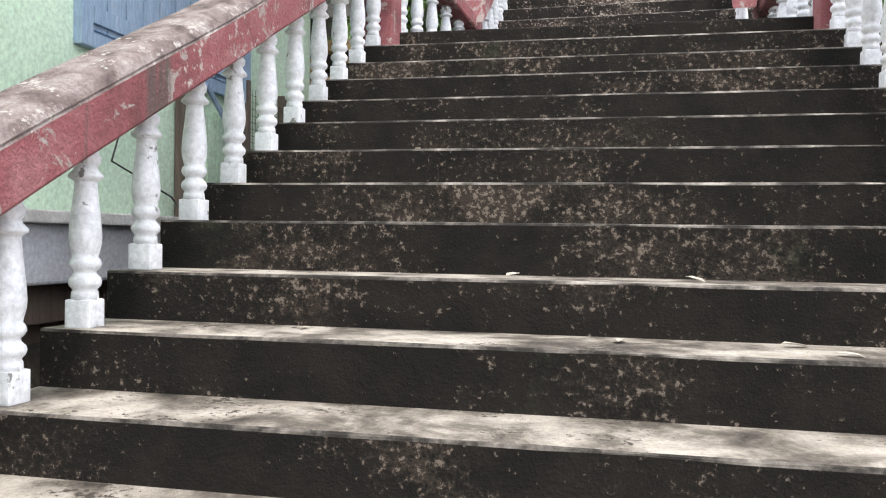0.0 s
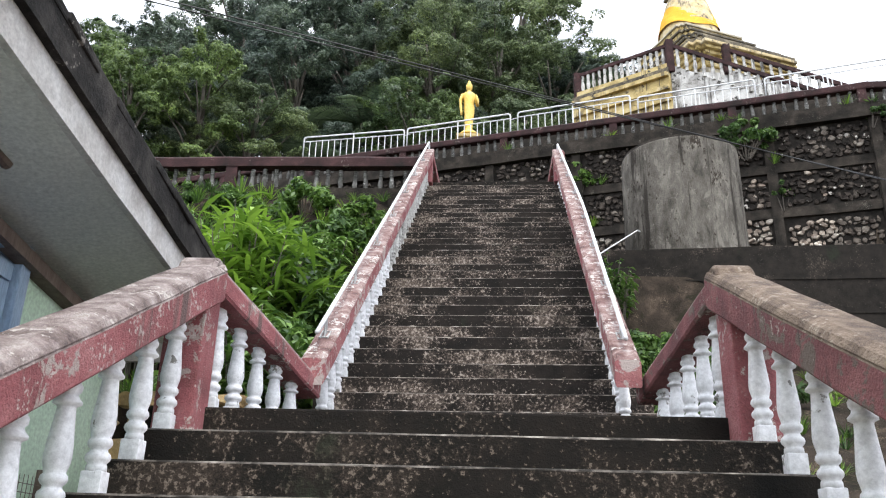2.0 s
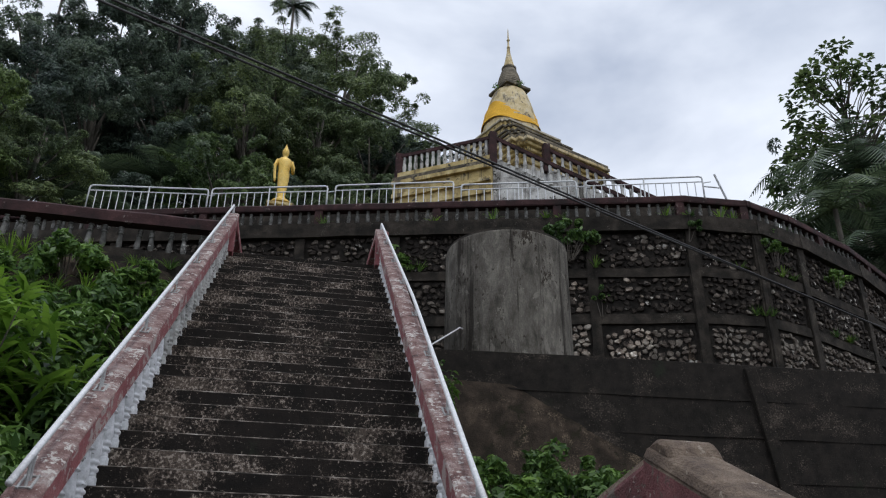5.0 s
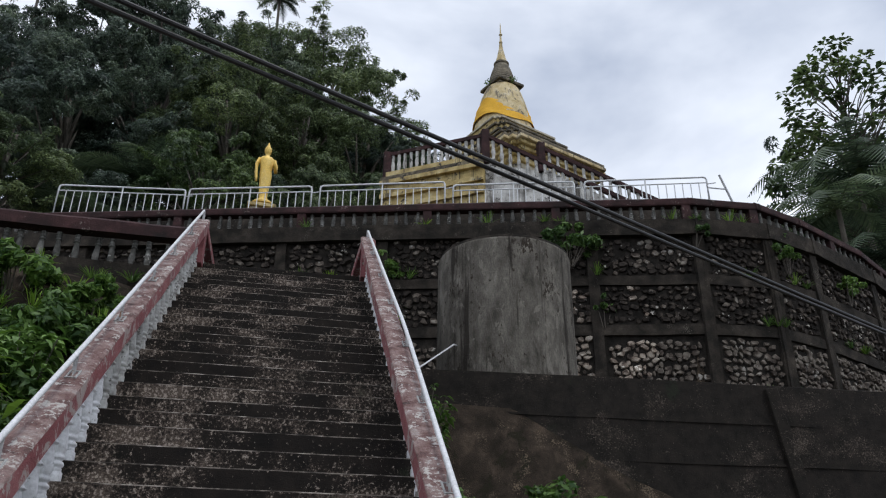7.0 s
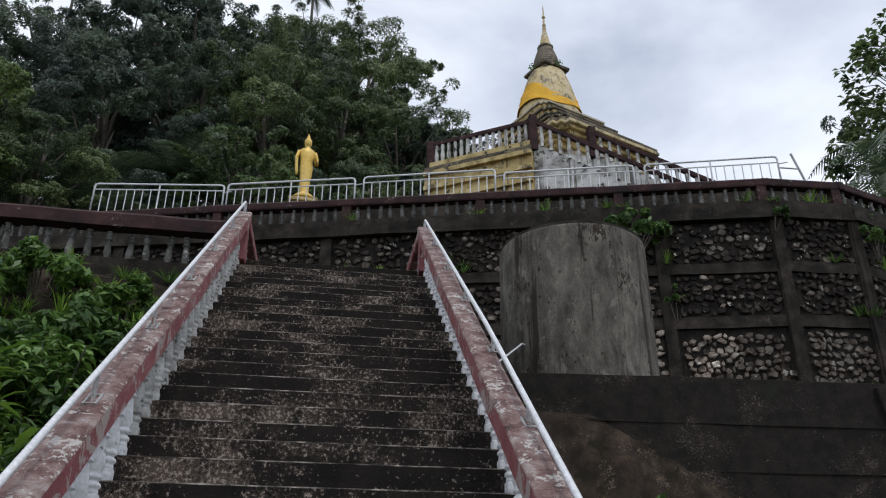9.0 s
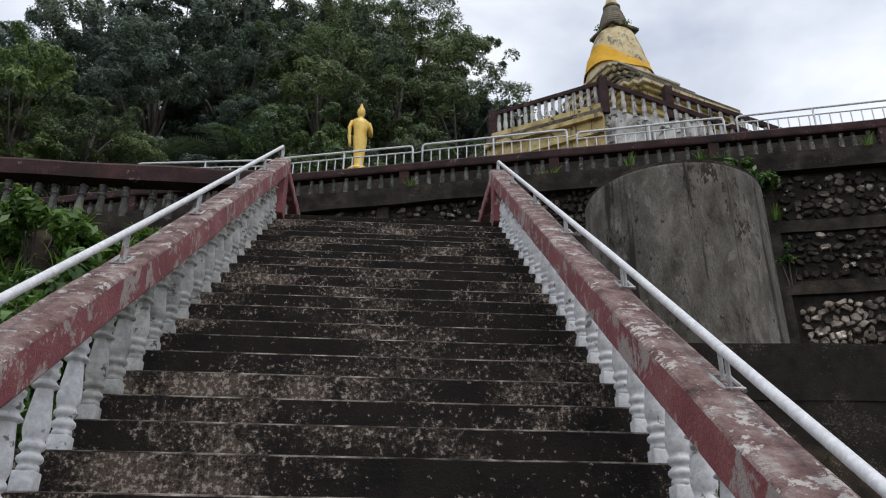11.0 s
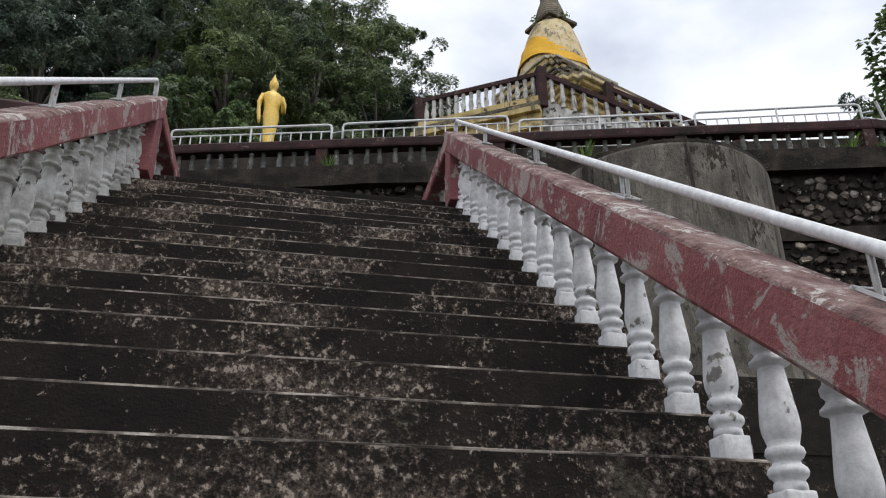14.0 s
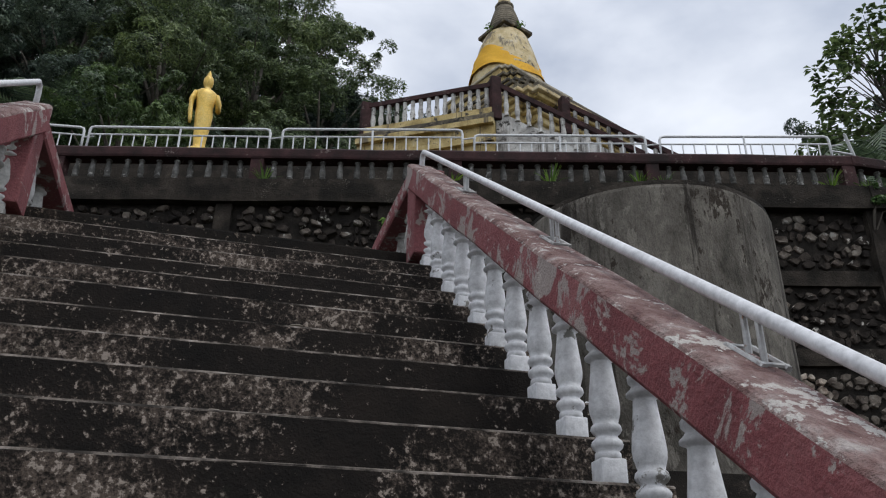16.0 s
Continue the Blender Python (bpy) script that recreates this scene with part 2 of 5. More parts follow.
OLD = material("old_mossy_cement", [(0.035, 0.034, 0.029), (0.1, 0.098, 0.088), (0.24, 0.235, 0.22)], 7, 0.9, 0.5, (0.36, 0.35, 0.33), 20, 0.6, vary=0.25)
DARKRED = material("weathered_dark_red_paint", [(0.0144, 0.0096, 0.0088), (0.0384, 0.0168, 0.0168), (0.072, 0.032, 0.0312)], 3.5, 0.8, 0.5, (0.17, 0.14, 0.125), 22, 0.63, spec=0.25)
TANK = material("stained_grey_concrete", [(0.05, 0.045, 0.036), (0.105, 0.095, 0.079), (0.16, 0.145, 0.122), (0.25, 0.23, 0.195)], 3.6, 0.93, 0.9, (0.04, 0.031, 0.023), 17, 0.575, stretch=(1.3, 1.3, 0.6), patch=(0.2, 0.183, 0.155), patch_scale=4.0, patch_cut=0.57, spec=0.25, streak=(0.026, 0.021, 0.0165), streak_cut=0.535)
DARKCON = material("black_mould_concrete", [(0.012, 0.0105, 0.0085), (0.022, 0.019, 0.0155), (0.042, 0.035, 0.028), (0.075, 0.062, 0.05)], 2.8, 0.95, 0.9, (0.15, 0.135, 0.11), 40, 0.65, spec=0.2)
BANKWALL = lichen_concrete("streaked_black_concrete", (0.0105, 0.0092, 0.0077), (0.026, 0.0212, 0.017), (0.05, 0.04, 0.032), (0.14, 0.115, 0.092), -0.005)
MORTAR = material("dark_mortar", [(0.0104, 0.0092, 0.0076), (0.0224, 0.0192, 0.016), (0.044, 0.0376, 0.0304)], 6, 0.95, 0.8, spec=0.2)
STONE = material("rubble_stone", [(0.0425, 0.03145, 0.02465), (0.136, 0.102, 0.0782), (0.34, 0.289, 0.2338), (0.4675, 0.425, 0.357)], 5.2, 0.9, 0.7, (0.64, 0.6, 0.53), 8, 0.6, vary=0.55)
STONE_MANY = material("mould_darkened_stone", [(0.0117, 0.00975, 0.008125), (0.03575, 0.0286, 0.0234), (0.13, 0.1073, 0.08775)], 4.4, 0.93, 0.8, (0.6, 0.56, 0.5), 9, 0.62, vary=0.4, spec=0.25)
OCHRE = material("ochre_stone", [(0.2, 0.13, 0.05), (0.42, 0.29, 0.13), (0.55, 0.42, 0.25)], 4, 0.9, 0.5, (0.2, 0.19, 0.15), 10, 0.62, vary=0.25)
SOIL = material("leaf_littered_soil", [(0.015, 0.0125, 0.0095), (0.028, 0.0215, 0.0155), (0.045, 0.034, 0.025), (0.085, 0.063, 0.045)], 3.6, 0.97, 1.0, (0.15, 0.115, 0.08), 60, 0.58, spec=0.15, detail_scale=75, patch=(0.02, 0.018, 0.011), patch_scale=2.0, patch_cut=0.56)
PAVING = material("terrace_cement", [(0.12, 0.11, 0.1), (0.25, 0.24, 0.22)], 2, 0.9, 0.3)
STEEL = material("pale_painted_steel", [(0.62, 0.62, 0.63), (0.74, 0.74, 0.75)], 8, 0.38, 0.05, (0.3, 0.25, 0.2), 25, 0.7)
BRACKET = material("dull_galvanised_steel", [(0.3, 0.29, 0.28), (0.5, 0.5, 0.49)], 14, 0.5, 0.1, (0.22, 0.12, 0.07), 30, 0.6, metal=0.3)
FENCE = material("white_painted_fence_steel", [(0.7, 0.72, 0.72), (0.8, 0.8, 0.8)], 8, 0.5, 0.05)
GREEN = material("pale_green_wall_paint", [(0.52, 0.68, 0.50), (0.60, 0.75, 0.57), (0.64, 0.78, 0.61)], 0.9, 0.75, 0.12)
BLUE = material("faded_blue_paint", [(0.22, 0.31, 0.42), (0.29, 0.39, 0.51), (0.38, 0.47, 0.58)], 4, 0.6, 0.15, stretch=(1, 3, 0.4))
SOFFIT = material("pale_soffit_board", [(0.62, 0.62, 0.58), (0.74, 0.74, 0.69)], 1.2, 0.8, 0.1)
FASCIA = material("stained_white_fascia", [(0.36, 0.33, 0.30), (0.56, 0.54, 0.51), (0.66, 0.65, 0.63)], 4, 0.75, 0.2)
ROOF = material("blackened_roof_tile", [(0.008, 0.0075, 0.007), (0.02, 0.018, 0.0165), (0.06, 0.054, 0.048)], 5, 0.9, 0.6, (0.2, 0.18, 0.16), 24, 0.66, spec=0.25)
WOOD = material("grey_brown_timber", [(0.1, 0.07, 0.055), (0.2, 0.15, 0.12)], 6, 0.8, 0.3, stretch=(3, 3, 0.4))
# Near-black colour that paints the shade inside the cellar.
SHADE_BLACK = material("painted_cellar_shade", [(0.008, 0.008, 0.008), (0.02, 0.018, 0.016)], 3, 0.9, 0.1)
PALEWALL = material("grey_white_render", [(0.5, 0.5, 0.52), (0.64, 0.64, 0.66)], 2, 0.8, 0.15)
GOLD = material("gold_paint", [(0.55, 0.36, 0.06), (0.75, 0.50, 0.10), (0.8, 0.6, 0.2)], 3, 0.42, 0.1, metal=0.25)
GOLDWORN = material("worn_gold_paint", [(0.18, 0.13, 0.055), (0.42, 0.31, 0.11), (0.58, 0.45, 0.19), (0.64, 0.55, 0.33)], 2.8, 0.65, 0.4, (0.05, 0.042, 0.03), 7, 0.58, metal=0.05, streak=(0.09, 0.072, 0.045), streak_cut=0.565)
CREAM = material("weathered_cream_render", [(0.1, 0.09, 0.07), (0.5, 0.45, 0.34), (0.66, 0.58, 0.4)], 1.6, 0.8, 0.3, (0.06, 0.055, 0.05), 4.5, 0.6)
GRIME = material("mould_darkened_cream", [(0.03, 0.027, 0.02), (0.12, 0.10, 0.07), (0.4, 0.34, 0.22)], 3.0, 0.9, 0.4, (0.03, 0.028, 0.022), 6, 0.55)
CONE = material("weathered_brown_cement", [(0.09, 0.078, 0.055), (0.17, 0.145, 0.105), (0.27, 0.23, 0.16)], 3.5, 0.9, 0.3)
BELL = material("faded_gold_on_plaster", [(0.2, 0.15, 0.075), (0.5, 0.38, 0.17), (0.64, 0.52, 0.29), (0.6, 0.54, 0.4)], 2.6, 0.65, 0.3, (0.06, 0.05, 0.038), 6, 0.62, streak=(0.13, 0.105, 0.07), streak_cut=0.57)
CLOTH = material("saffron_cloth", [(0.7, 0.36, 0.015), (0.85, 0.48, 0.03)], 3, 0.8, 0.2)
WHITEWALL = material("stained_whitewash", [(0.09, 0.082, 0.068), (0.42, 0.405, 0.375), (0.62, 0.61, 0.575), (0.7, 0.69, 0.66)], 2.4, 0.85, 0.3, (0.045, 0.042, 0.036), 6, 0.57, streak=(0.07, 0.062, 0.05), streak_cut=0.55)
DRYLEAF = material("dry_leaf", [(0.3, 0.26, 0.2), (0.55, 0.5, 0.42)], 20, 0.8, 0.1)
CABLE = material("black_cable", [(0.01, 0.01, 0.01), (0.02, 0.02, 0.02)], 5, 0.5, 0.0)
BARK = material("grey_bark", [(0.06, 0.05, 0.04), (0.16, 0.14, 0.115)], 5, 0.9, 0.5, stretch=(2, 2, 0.5))
# Bluish lift of distance haze is mixed into these leaf colours.
LEAF_DARK = leaf_material("hazed_dark_tree_leaves", (0.034, 0.052, 0.048), (0.175, 0.23, 0.185))
LEAF_MID = leaf_material("mid_tree_leaves", (0.04, 0.062, 0.035), (0.2, 0.26, 0.135))
LEAF_LIGHT = leaf_material("light_tree_leaves", (0.045, 0.08, 0.032), (0.2, 0.28, 0.105))
LEAF_BRIGHT = leaf_material("bright_bush_leaves", (0.08, 0.17, 0.022), (0.31, 0.48, 0.08))
LEAF_BUSH = leaf_material("bush_leaves", (0.034, 0.082, 0.023), (0.17, 0.285, 0.075))
LEAF_BROAD = leaf_material("large_drooping_leaves", (0.035, 0.06, 0.033), (0.15, 0.205, 0.1))
LEAF_PALM = leaf_material("palm_fronds", (0.03, 0.05, 0.034), (0.12, 0.165, 0.11))
# Darker copy of the palm leaf: silhouette against the sky put into the colour.
LEAF_PALM_DARK = leaf_material("silhouette_palm_fronds", (0.014, 0.024, 0.017), (0.045, 0.065, 0.045))


# ---- mesh helpers ----
def mesh_of(name, bm, mats, smooth=False):
    me = bpy.data.meshes.new(name)
    bm.normal_update()
    bm.to_mesh(me)
    bm.free()
    for m in (mats if isinstance(mats, (list, tuple)) else [mats]):
        me.materials.append(m)
    if smooth:
        me.polygons.foreach_set("use_smooth", [True] * len(me.polygons))
    return me


def part(name, bm, mat, parent=None, label="", m=None, smooth=False):
    """One mesh object from a bmesh or a shared mesh, under its thing."""
    me = bm if isinstance(bm, bpy.types.Mesh) else mesh_of(name, bm, mat, smooth)
    ob = new(name, me)
    if parent is not None:
        ob.parent = parent
    if m is not None:
        ob.matrix_basis = m
    if label:
        ob["label"] = label
    return ob


def thing(name, label, category, m=None, group="", kind=""):
    ob = new(name)
    if m is not None:
        ob.matrix_basis = m
    return tagged(ob, label, category, group, kind)


def box(bm, x0, y0, z0, x1, y1, z1, bevel=0.0, mat=0):
    vs = [bm.verts.new((x, y, z)) for z in (z0, z1) for y in (y0, y1) for x in (x0, x1)]
    fs = [bm.faces.new([vs[i] for i in q]) for q in ((0, 2, 3, 1), (4, 5, 7, 6), (0, 1, 5, 4), (2, 6, 7, 3), (0, 4, 6, 2), (1, 3, 7, 5))]
    for f in fs:
        f.material_index = mat
    if bevel:
        bmesh.ops.bevel(bm, geom=list({e for f in fs for e in f.edges}), offset=bevel, segments=2, affect="EDGES", profile=0.6)
    return bm


def boxes(*bs, bevel=0.0):
    bm = bmesh.new()
    for b in bs:
        box(bm, *b, bevel=bevel)
    return bm


def lathe(bm, profile, seg=14, x=0.0, y=0.0):
    """Rings of (radius, z) turned about the upright axis, closed at both ends."""
    rings = []
    for r, z in profile:
        rings.append([bm.verts.new((x + r * math.cos(2 * math.pi * i / seg), y + r * math.sin(2 * math.pi * i / seg), z)) for i in range(seg)])
    for a, b in zip(rings, rings[1:]):
        for i in range(seg):
            bm.faces.new((a[i], a[(i + 1) % seg], b[(i + 1) % seg], b[i]))
    bm.faces.new(rings[0][::-1])
    bm.faces.new(rings[-1])
    return bm


def sweep(bm, profile, points, caps=True, mats=None):
    """A profile of (side, up) points carried along a path, with upright ends; up stays upright."""
    rings = []
    n = len(points)
    for i, p in enumerate(points):
        a, b = Vector(points[max(0, i - 1)]), Vector(points[min(n - 1, i + 1)])
        d = b - a
        d.z = 0
        d.normalize()
        s = Vector((d.y, -d.x, 0))
        rings.append([bm.verts.new(Vector(p) + s * u + Vector((0, 0, v))) for u, v in profile])
    k = len(profile)
    for a, b in zip(rings, rings[1:]):
        for i in range(k):
            f = bm.faces.new((a[i], a[(i + 1) % k], b[(i + 1) % k], b[i]))
            if mats:
                f.material_index = mats[i]
    if caps:
        bm.faces.new(rings[0][::-1])
        bm.faces.new(rings[-1])
    bmesh.ops.recalc_face_normals(bm, faces=bm.faces)
    return bm


def tube(bm, points, r, seg=8):
    """A round bar along a path."""
    rings = []
    n = len(points)
    pts = [Vector(p) for p in points]
    for i, p in enumerate(pts):
        d = (pts[min(n - 1, i + 1)] - pts[max(0, i - 1)]).normalized()
        s = d.cross(Vector((0, 0, 1)))
        if s.length < 0.01:
            s = d.cross(Vector((0, 1, 0)))
        s.normalize()
        u = s.cross(d)
        rr = r[i] if isinstance(r, (list, tuple)) else r
        rings.append([bm.verts.new(p + rr * (math.cos(2 * math.pi * j / seg) * s + math.sin(2 * math.pi * j / seg) * u)) for j in range(seg)])
    for a, b in zip(rings, rings[1:]):
        for i in range(seg):
            bm.faces.new((a[i], b[i], b[(i + 1) % seg], a[(i + 1) % seg]))
    bm.faces.new(rings[0])
    bm.faces.new(rings[-1][::-1])
    return bm


def rough_up(bm, amount, scale=3.0):
    for v in bm.verts:
        n = noise.noise_vector(v.co * scale)
        v.co += n * amount
    return bm


def baluster_mesh(name, mat, h=0.5, w=0.062):
    bm = bmesh.new()
    k = w / 0.062
    box(bm, -0.82 * w, -0.82 * w, 0, 0.82 * w, 0.82 * w, 0.155 * h, bevel=0.007)
    flat = len(bm.faces)
    lathe(bm, [(r * k, z * h) for r, z in ((0.05, 0.15), (0.048, 0.19), (0.043, 0.205), (0.056, 0.225), (0.060, 0.245), (0.056, 0.265), (0.042, 0.285), (0.040, 0.30),
        (0.052, 0.315), (0.059, 0.335), (0.055, 0.36), (0.046, 0.375), (0.050, 0.40), (0.057, 0.44), (0.059, 0.48), (0.056, 0.54), (0.050, 0.62), (0.044, 0.70), (0.040, 0.765),
        (0.042, 0.775), (0.062, 0.79), (0.062, 0.805), (0.046, 0.83), (0.040, 0.85), (0.052, 0.87), (0.054, 0.90), (0.044, 0.92), (0.042, 0.95), (0.052, 0.97), (0.052, 1.0))], 18)
    me = mesh_of(name, bm, mat, smooth=False)
    for p in me.polygons:
        p.use_smooth = p.index >= flat
    return me


def stair_step(name, x0, x1, depth, rise, skirt, body, tread, nosing):
    """A solid tread block: nosing at y = 0 and top at z = 0, with a worn, uneven front edge."""
    bm = bmesh.new()
    n = 14
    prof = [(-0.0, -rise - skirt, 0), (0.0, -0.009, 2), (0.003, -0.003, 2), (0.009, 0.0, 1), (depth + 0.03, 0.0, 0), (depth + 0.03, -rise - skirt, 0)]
    rings = []
    for i in range(n + 1):
        x = x0 + (x1 - x0) * i / n
        rings.append([])
        for j, (y, z, _) in enumerate(prof):
            w = 0.007 * noise.noise(Vector((x * 3.0, j * 1.7 + depth * 7, rise * 31))) if j in (1, 2, 3) else 0.0
            rings[-1].append(bm.verts.new((x, y + w, z + w * 0.6)))
    for a, b in zip(rings, rings[1:]):
        for j in range(len(prof)):
            k = (j + 1) % len(prof)
            f = bm.faces.new((a[j], b[j], b[k], a[k]))
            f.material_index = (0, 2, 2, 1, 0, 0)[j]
    bm.faces.new(rings[0])
    bm.faces.new(rings[-1][::-1])
    bmesh.ops.recalc_face_normals(bm, faces=bm.faces)
    return mesh_of(name, bm, [body, tread, nosing])


RAIL_LOW = [(-0.12, 0.0), (-0.13, 0.012), (-0.13, 0.16), (-0.126, 0.166), (-0.128, 0.174), (-0.112, 0.202), (-0.07, 0.222), (0.07, 0.222), (0.112, 0.202), (0.128, 0.174), (0.126, 0.166), (0.13, 0.16), (0.13, 0.012), (0.12, 0.0)]
RAIL_LAND = [(-0.09, 0.0), (-0.1, 0.015), (-0.1, 0.10), (-0.09, 0.12), (-0.07, 0.15), (0.07, 0.15), (0.09, 0.12), (0.1, 0.10), (0.1, 0.015), (0.09, 0.0)]
RAIL_UP = [(-0.095, 0.0), (-0.105, 0.015), (-0.105, 0.178), (-0.102, 0.184), (-0.098, 0.19), (-0.075, 0.202), (0.075, 0.202), (0.098, 0.19), (0.102, 0.184), (0.105, 0.178), (0.105, 0.015), (0.095, 0.0)]


def steps_between(a, b, n):
    return [tuple(Vector(a).lerp(Vector(b), i / n)) for i in range(n + 1)]


def rail_part(name, parent, profile, a, b, mats, n=24, wobble=0.006, label="", level=None):
    path = steps_between(a, b, n)
    if level:
        path = [(x, y, level(y)) for x, y, _ in path]
    bm = sweep(bmesh.new(), profile, path)
    top = max(v for _, v in profile)
    rough_up(bm, wobble, 2.3)
    me = mesh_of(name, bm, mats)
    k = len(profile)
    cut = 0.68 * top
    # the upper faces of the profile carry the weathered cap
    idx = [1 if (profile[i][1] > cut and profile[(i + 1) % k][1] > cut) else 0 for i in range(k)]
    for p in me.polygons:
        if p.index < n * k:
            p.material_index = idx[p.index % k]
    return part(name, me, None, parent, label)


def leaf_cloud(rs, centres, radii, count, size, flat=0.75, long=1.7):
    """Vertices and faces of many small folded leaves spread over clumps."""
    c = np.repeat(np.array(centres, float), count, axis=0)
    r = np.repeat(np.array(radii, float), count)
    n = len(c)
    d = rs.normal(size=(n, 3))
    d /= np.linalg.norm(d, axis=1)[:, None]
    rad = r * rs.uniform(0.35, 1.0, n) ** 0.5
    p = c + d * rad[:, None] * np.array([1, 1, flat]) + rs.normal(scale=0.16, size=(n, 3)) * r[:, None]
    up = d * 0.95 + np.array([0, 0, 0.45]) + rs.normal(scale=0.45, size=(n, 3))
    up /= np.linalg.norm(up, axis=1)[:, None]
    a = np.cross(up, rs.normal(size=(n, 3)))
    a /= np.linalg.norm(a, axis=1)[:, None]
    b = np.cross(up, a)
    s = size * rs.uniform(0.6, 1.35, n)[:, None]
    v = np.empty((n, 4, 3))
    v[:, 0] = p - a * s * long * 0.5
    v[:, 1] = p + b * s * 0.42 + up * s * 0.1
    v[:, 2] = p + a * s * long * 0.5 - up * s * 0.25
    v[:, 3] = p - b * s * 0.42 + up * s * 0.1
    return v.reshape(-1, 3), n


def leaves_mesh(name, v, n, mat):
    me = bpy.data.meshes.new(name)
    me.vertices.add(len(v))
    me.vertices.foreach_set("co", v.ravel())
    me.loops.add(4 * n)
    me.loops.foreach_set("vertex_index", np.arange(4 * n, dtype=np.int32))
    me.polygons.add(n)
    me.polygons.foreach_set("loop_start", np.arange(0, 4 * n, 4, dtype=np.int32))
    me.polygons.foreach_set("loop_total", np.full(n, 4, dtype=np.int32))
    me.update(calc_edges=True)
    me.materials.append(mat)
    return me


# ---- ground ----
WALL = [(-16.0, 19.85), (8.7, 12.17), (10.2, 12.02), (11.5, 12.4), (13.8, 13.4), (18.0, 15.9), (26.0, 21.5)]


def wall_y(x):
    for (ax, ay), (bx, by) in zip(WALL, WALL[1:]):
        if x <= bx or bx == WALL[-1][0]:
            return ay + (by - ay) * (x - ax) / (bx - ax)
    return WALL[-1][1]


def smooth01(v):
    v = min(1.0, max(0.0, v))
    return v * v * (3 - 2 * v)


def ground_z(x, y):
    wy = wall_y(min(26, max(-16, x)))
    if y > wy + 0.25:
        base = 11.68 + 1.75 * smooth01((y - wy - 2.2) / 0.6)
        far = max(0.0, y - 27.0)
        base += min(26.0, 0.62 * far) + 0.25 * noise.noise(Vector((x * 0.2, y * 0.2, 0)))* min(1.0, far)
        return base - 0.55 * max(0.0, x - 12.0) * smooth01((x - 12) / 10)if x < 30 else base - 9.9
    rough = 0.14 * noise.noise(Vector((x * 0.9, y * 0.9, 3.3))) + 0.07 * noise.noise(Vector((x * 3.1, y * 3.1, 1.3)))
    if y <= -5.4:
        return -0.22
    mid = min(-0.22 + max(0.0, (y + 5.4)) * 0.5116 - 0.15, 2.1) if y < 1.8 else 2.1 + (y - 1.8) * 0.748 - 0.5
    mid = min(mid, 7.6)
    left = -0.2 + rough * 0.2 if y < 0.6 else (1.5 + (y - 0.6) * 0.52 if y < 6.2 else min(7.9, 4.41 + (y - 6.2) * 1.3)) + rough
    right = -0.2 + rough * 0.2 if y < -1 else min(5.1, 0.4 + (y + 1) * 0.49) + rough
    if y > 8.9:
        right, mid = 6.6, 7.6
    if x < 0:
        k = smooth01((-x - 1.1) / 0.45)
        return mid + (left - mid) * k
    k = smooth01((x - 1.25) / 0.5)
    return mid + (right - mid) * k


def axis(spans):
    out = []
    for a, b, s in spans:
        n = max(1, round((b - a) / s))
        out += [a + (b - a) * i / n for i in range(n)]
    return out + [spans[-1][1]]


gx = axis([(-400, -60, 85), (-60, -18, 6), (-18, -6, 1.0), (-6, 6, 0.22), (6, 20, 0.7), (20, 60, 5), (60, 400, 85)])
gy = axis([(-300, -40, 65), (-40, -8, 4), (-8, 10, 0.3), (10, 24, 0.35), (24, 70, 2.5), (70, 400, 66)])
bm = bmesh.new()
grid = [[bm.verts.new((x, y, ground_z(x, y))) for x in gx] for y in gy]
for r0, r1 in zip(grid, grid[1:]):
    for i in range(len(gx) - 1):
        bm.faces.new((r0[i], r0[i + 1], r1[i + 1], r1[i]))
ground = part("ground", bm, SOIL, smooth=True)
tagged(ground, "dark earth hillside with leaf litter and weeds", "ground", kind="structure")

# ---- lower flight ----
T_Y, T_Z, T_RUN, T_RISE = -0.08, 2.61, 0.3225, 0.165
lower = thing("lower_staircase", "wide black-stained concrete stair flight with pale worn nosings", "staircase", kind="structure")
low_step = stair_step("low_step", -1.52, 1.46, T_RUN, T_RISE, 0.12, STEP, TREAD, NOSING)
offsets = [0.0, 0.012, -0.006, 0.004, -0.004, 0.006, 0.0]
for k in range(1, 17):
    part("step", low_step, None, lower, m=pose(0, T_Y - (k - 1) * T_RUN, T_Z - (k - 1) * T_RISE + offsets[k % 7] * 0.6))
bm = boxes((-1.62, T_Y + T_RUN, 2.05, 1.56, 2.05, T_Z + T_RISE), bevel=0.012)
landing = part("landing", bm, STEP)
tagged(landing, "mossy concrete landing between the two stair flights", "landing", kind="structure")

BAL = baluster_mesh("baluster", WHITE, 0.57, 0.05)
BAL_GREY = baluster_mesh("baluster_weathered", GREYWHITE, 0.45, 0.046)
BAL_UP = baluster_mesh("baluster_upper", WHITE, 0.45, 0.046)
BAL_OLD = baluster_mesh("baluster_old", OLD, 0.52, 0.046)


def low_rail_z(y):
    return T_Z + (y - T_Y) / T_RUN * T_RISE


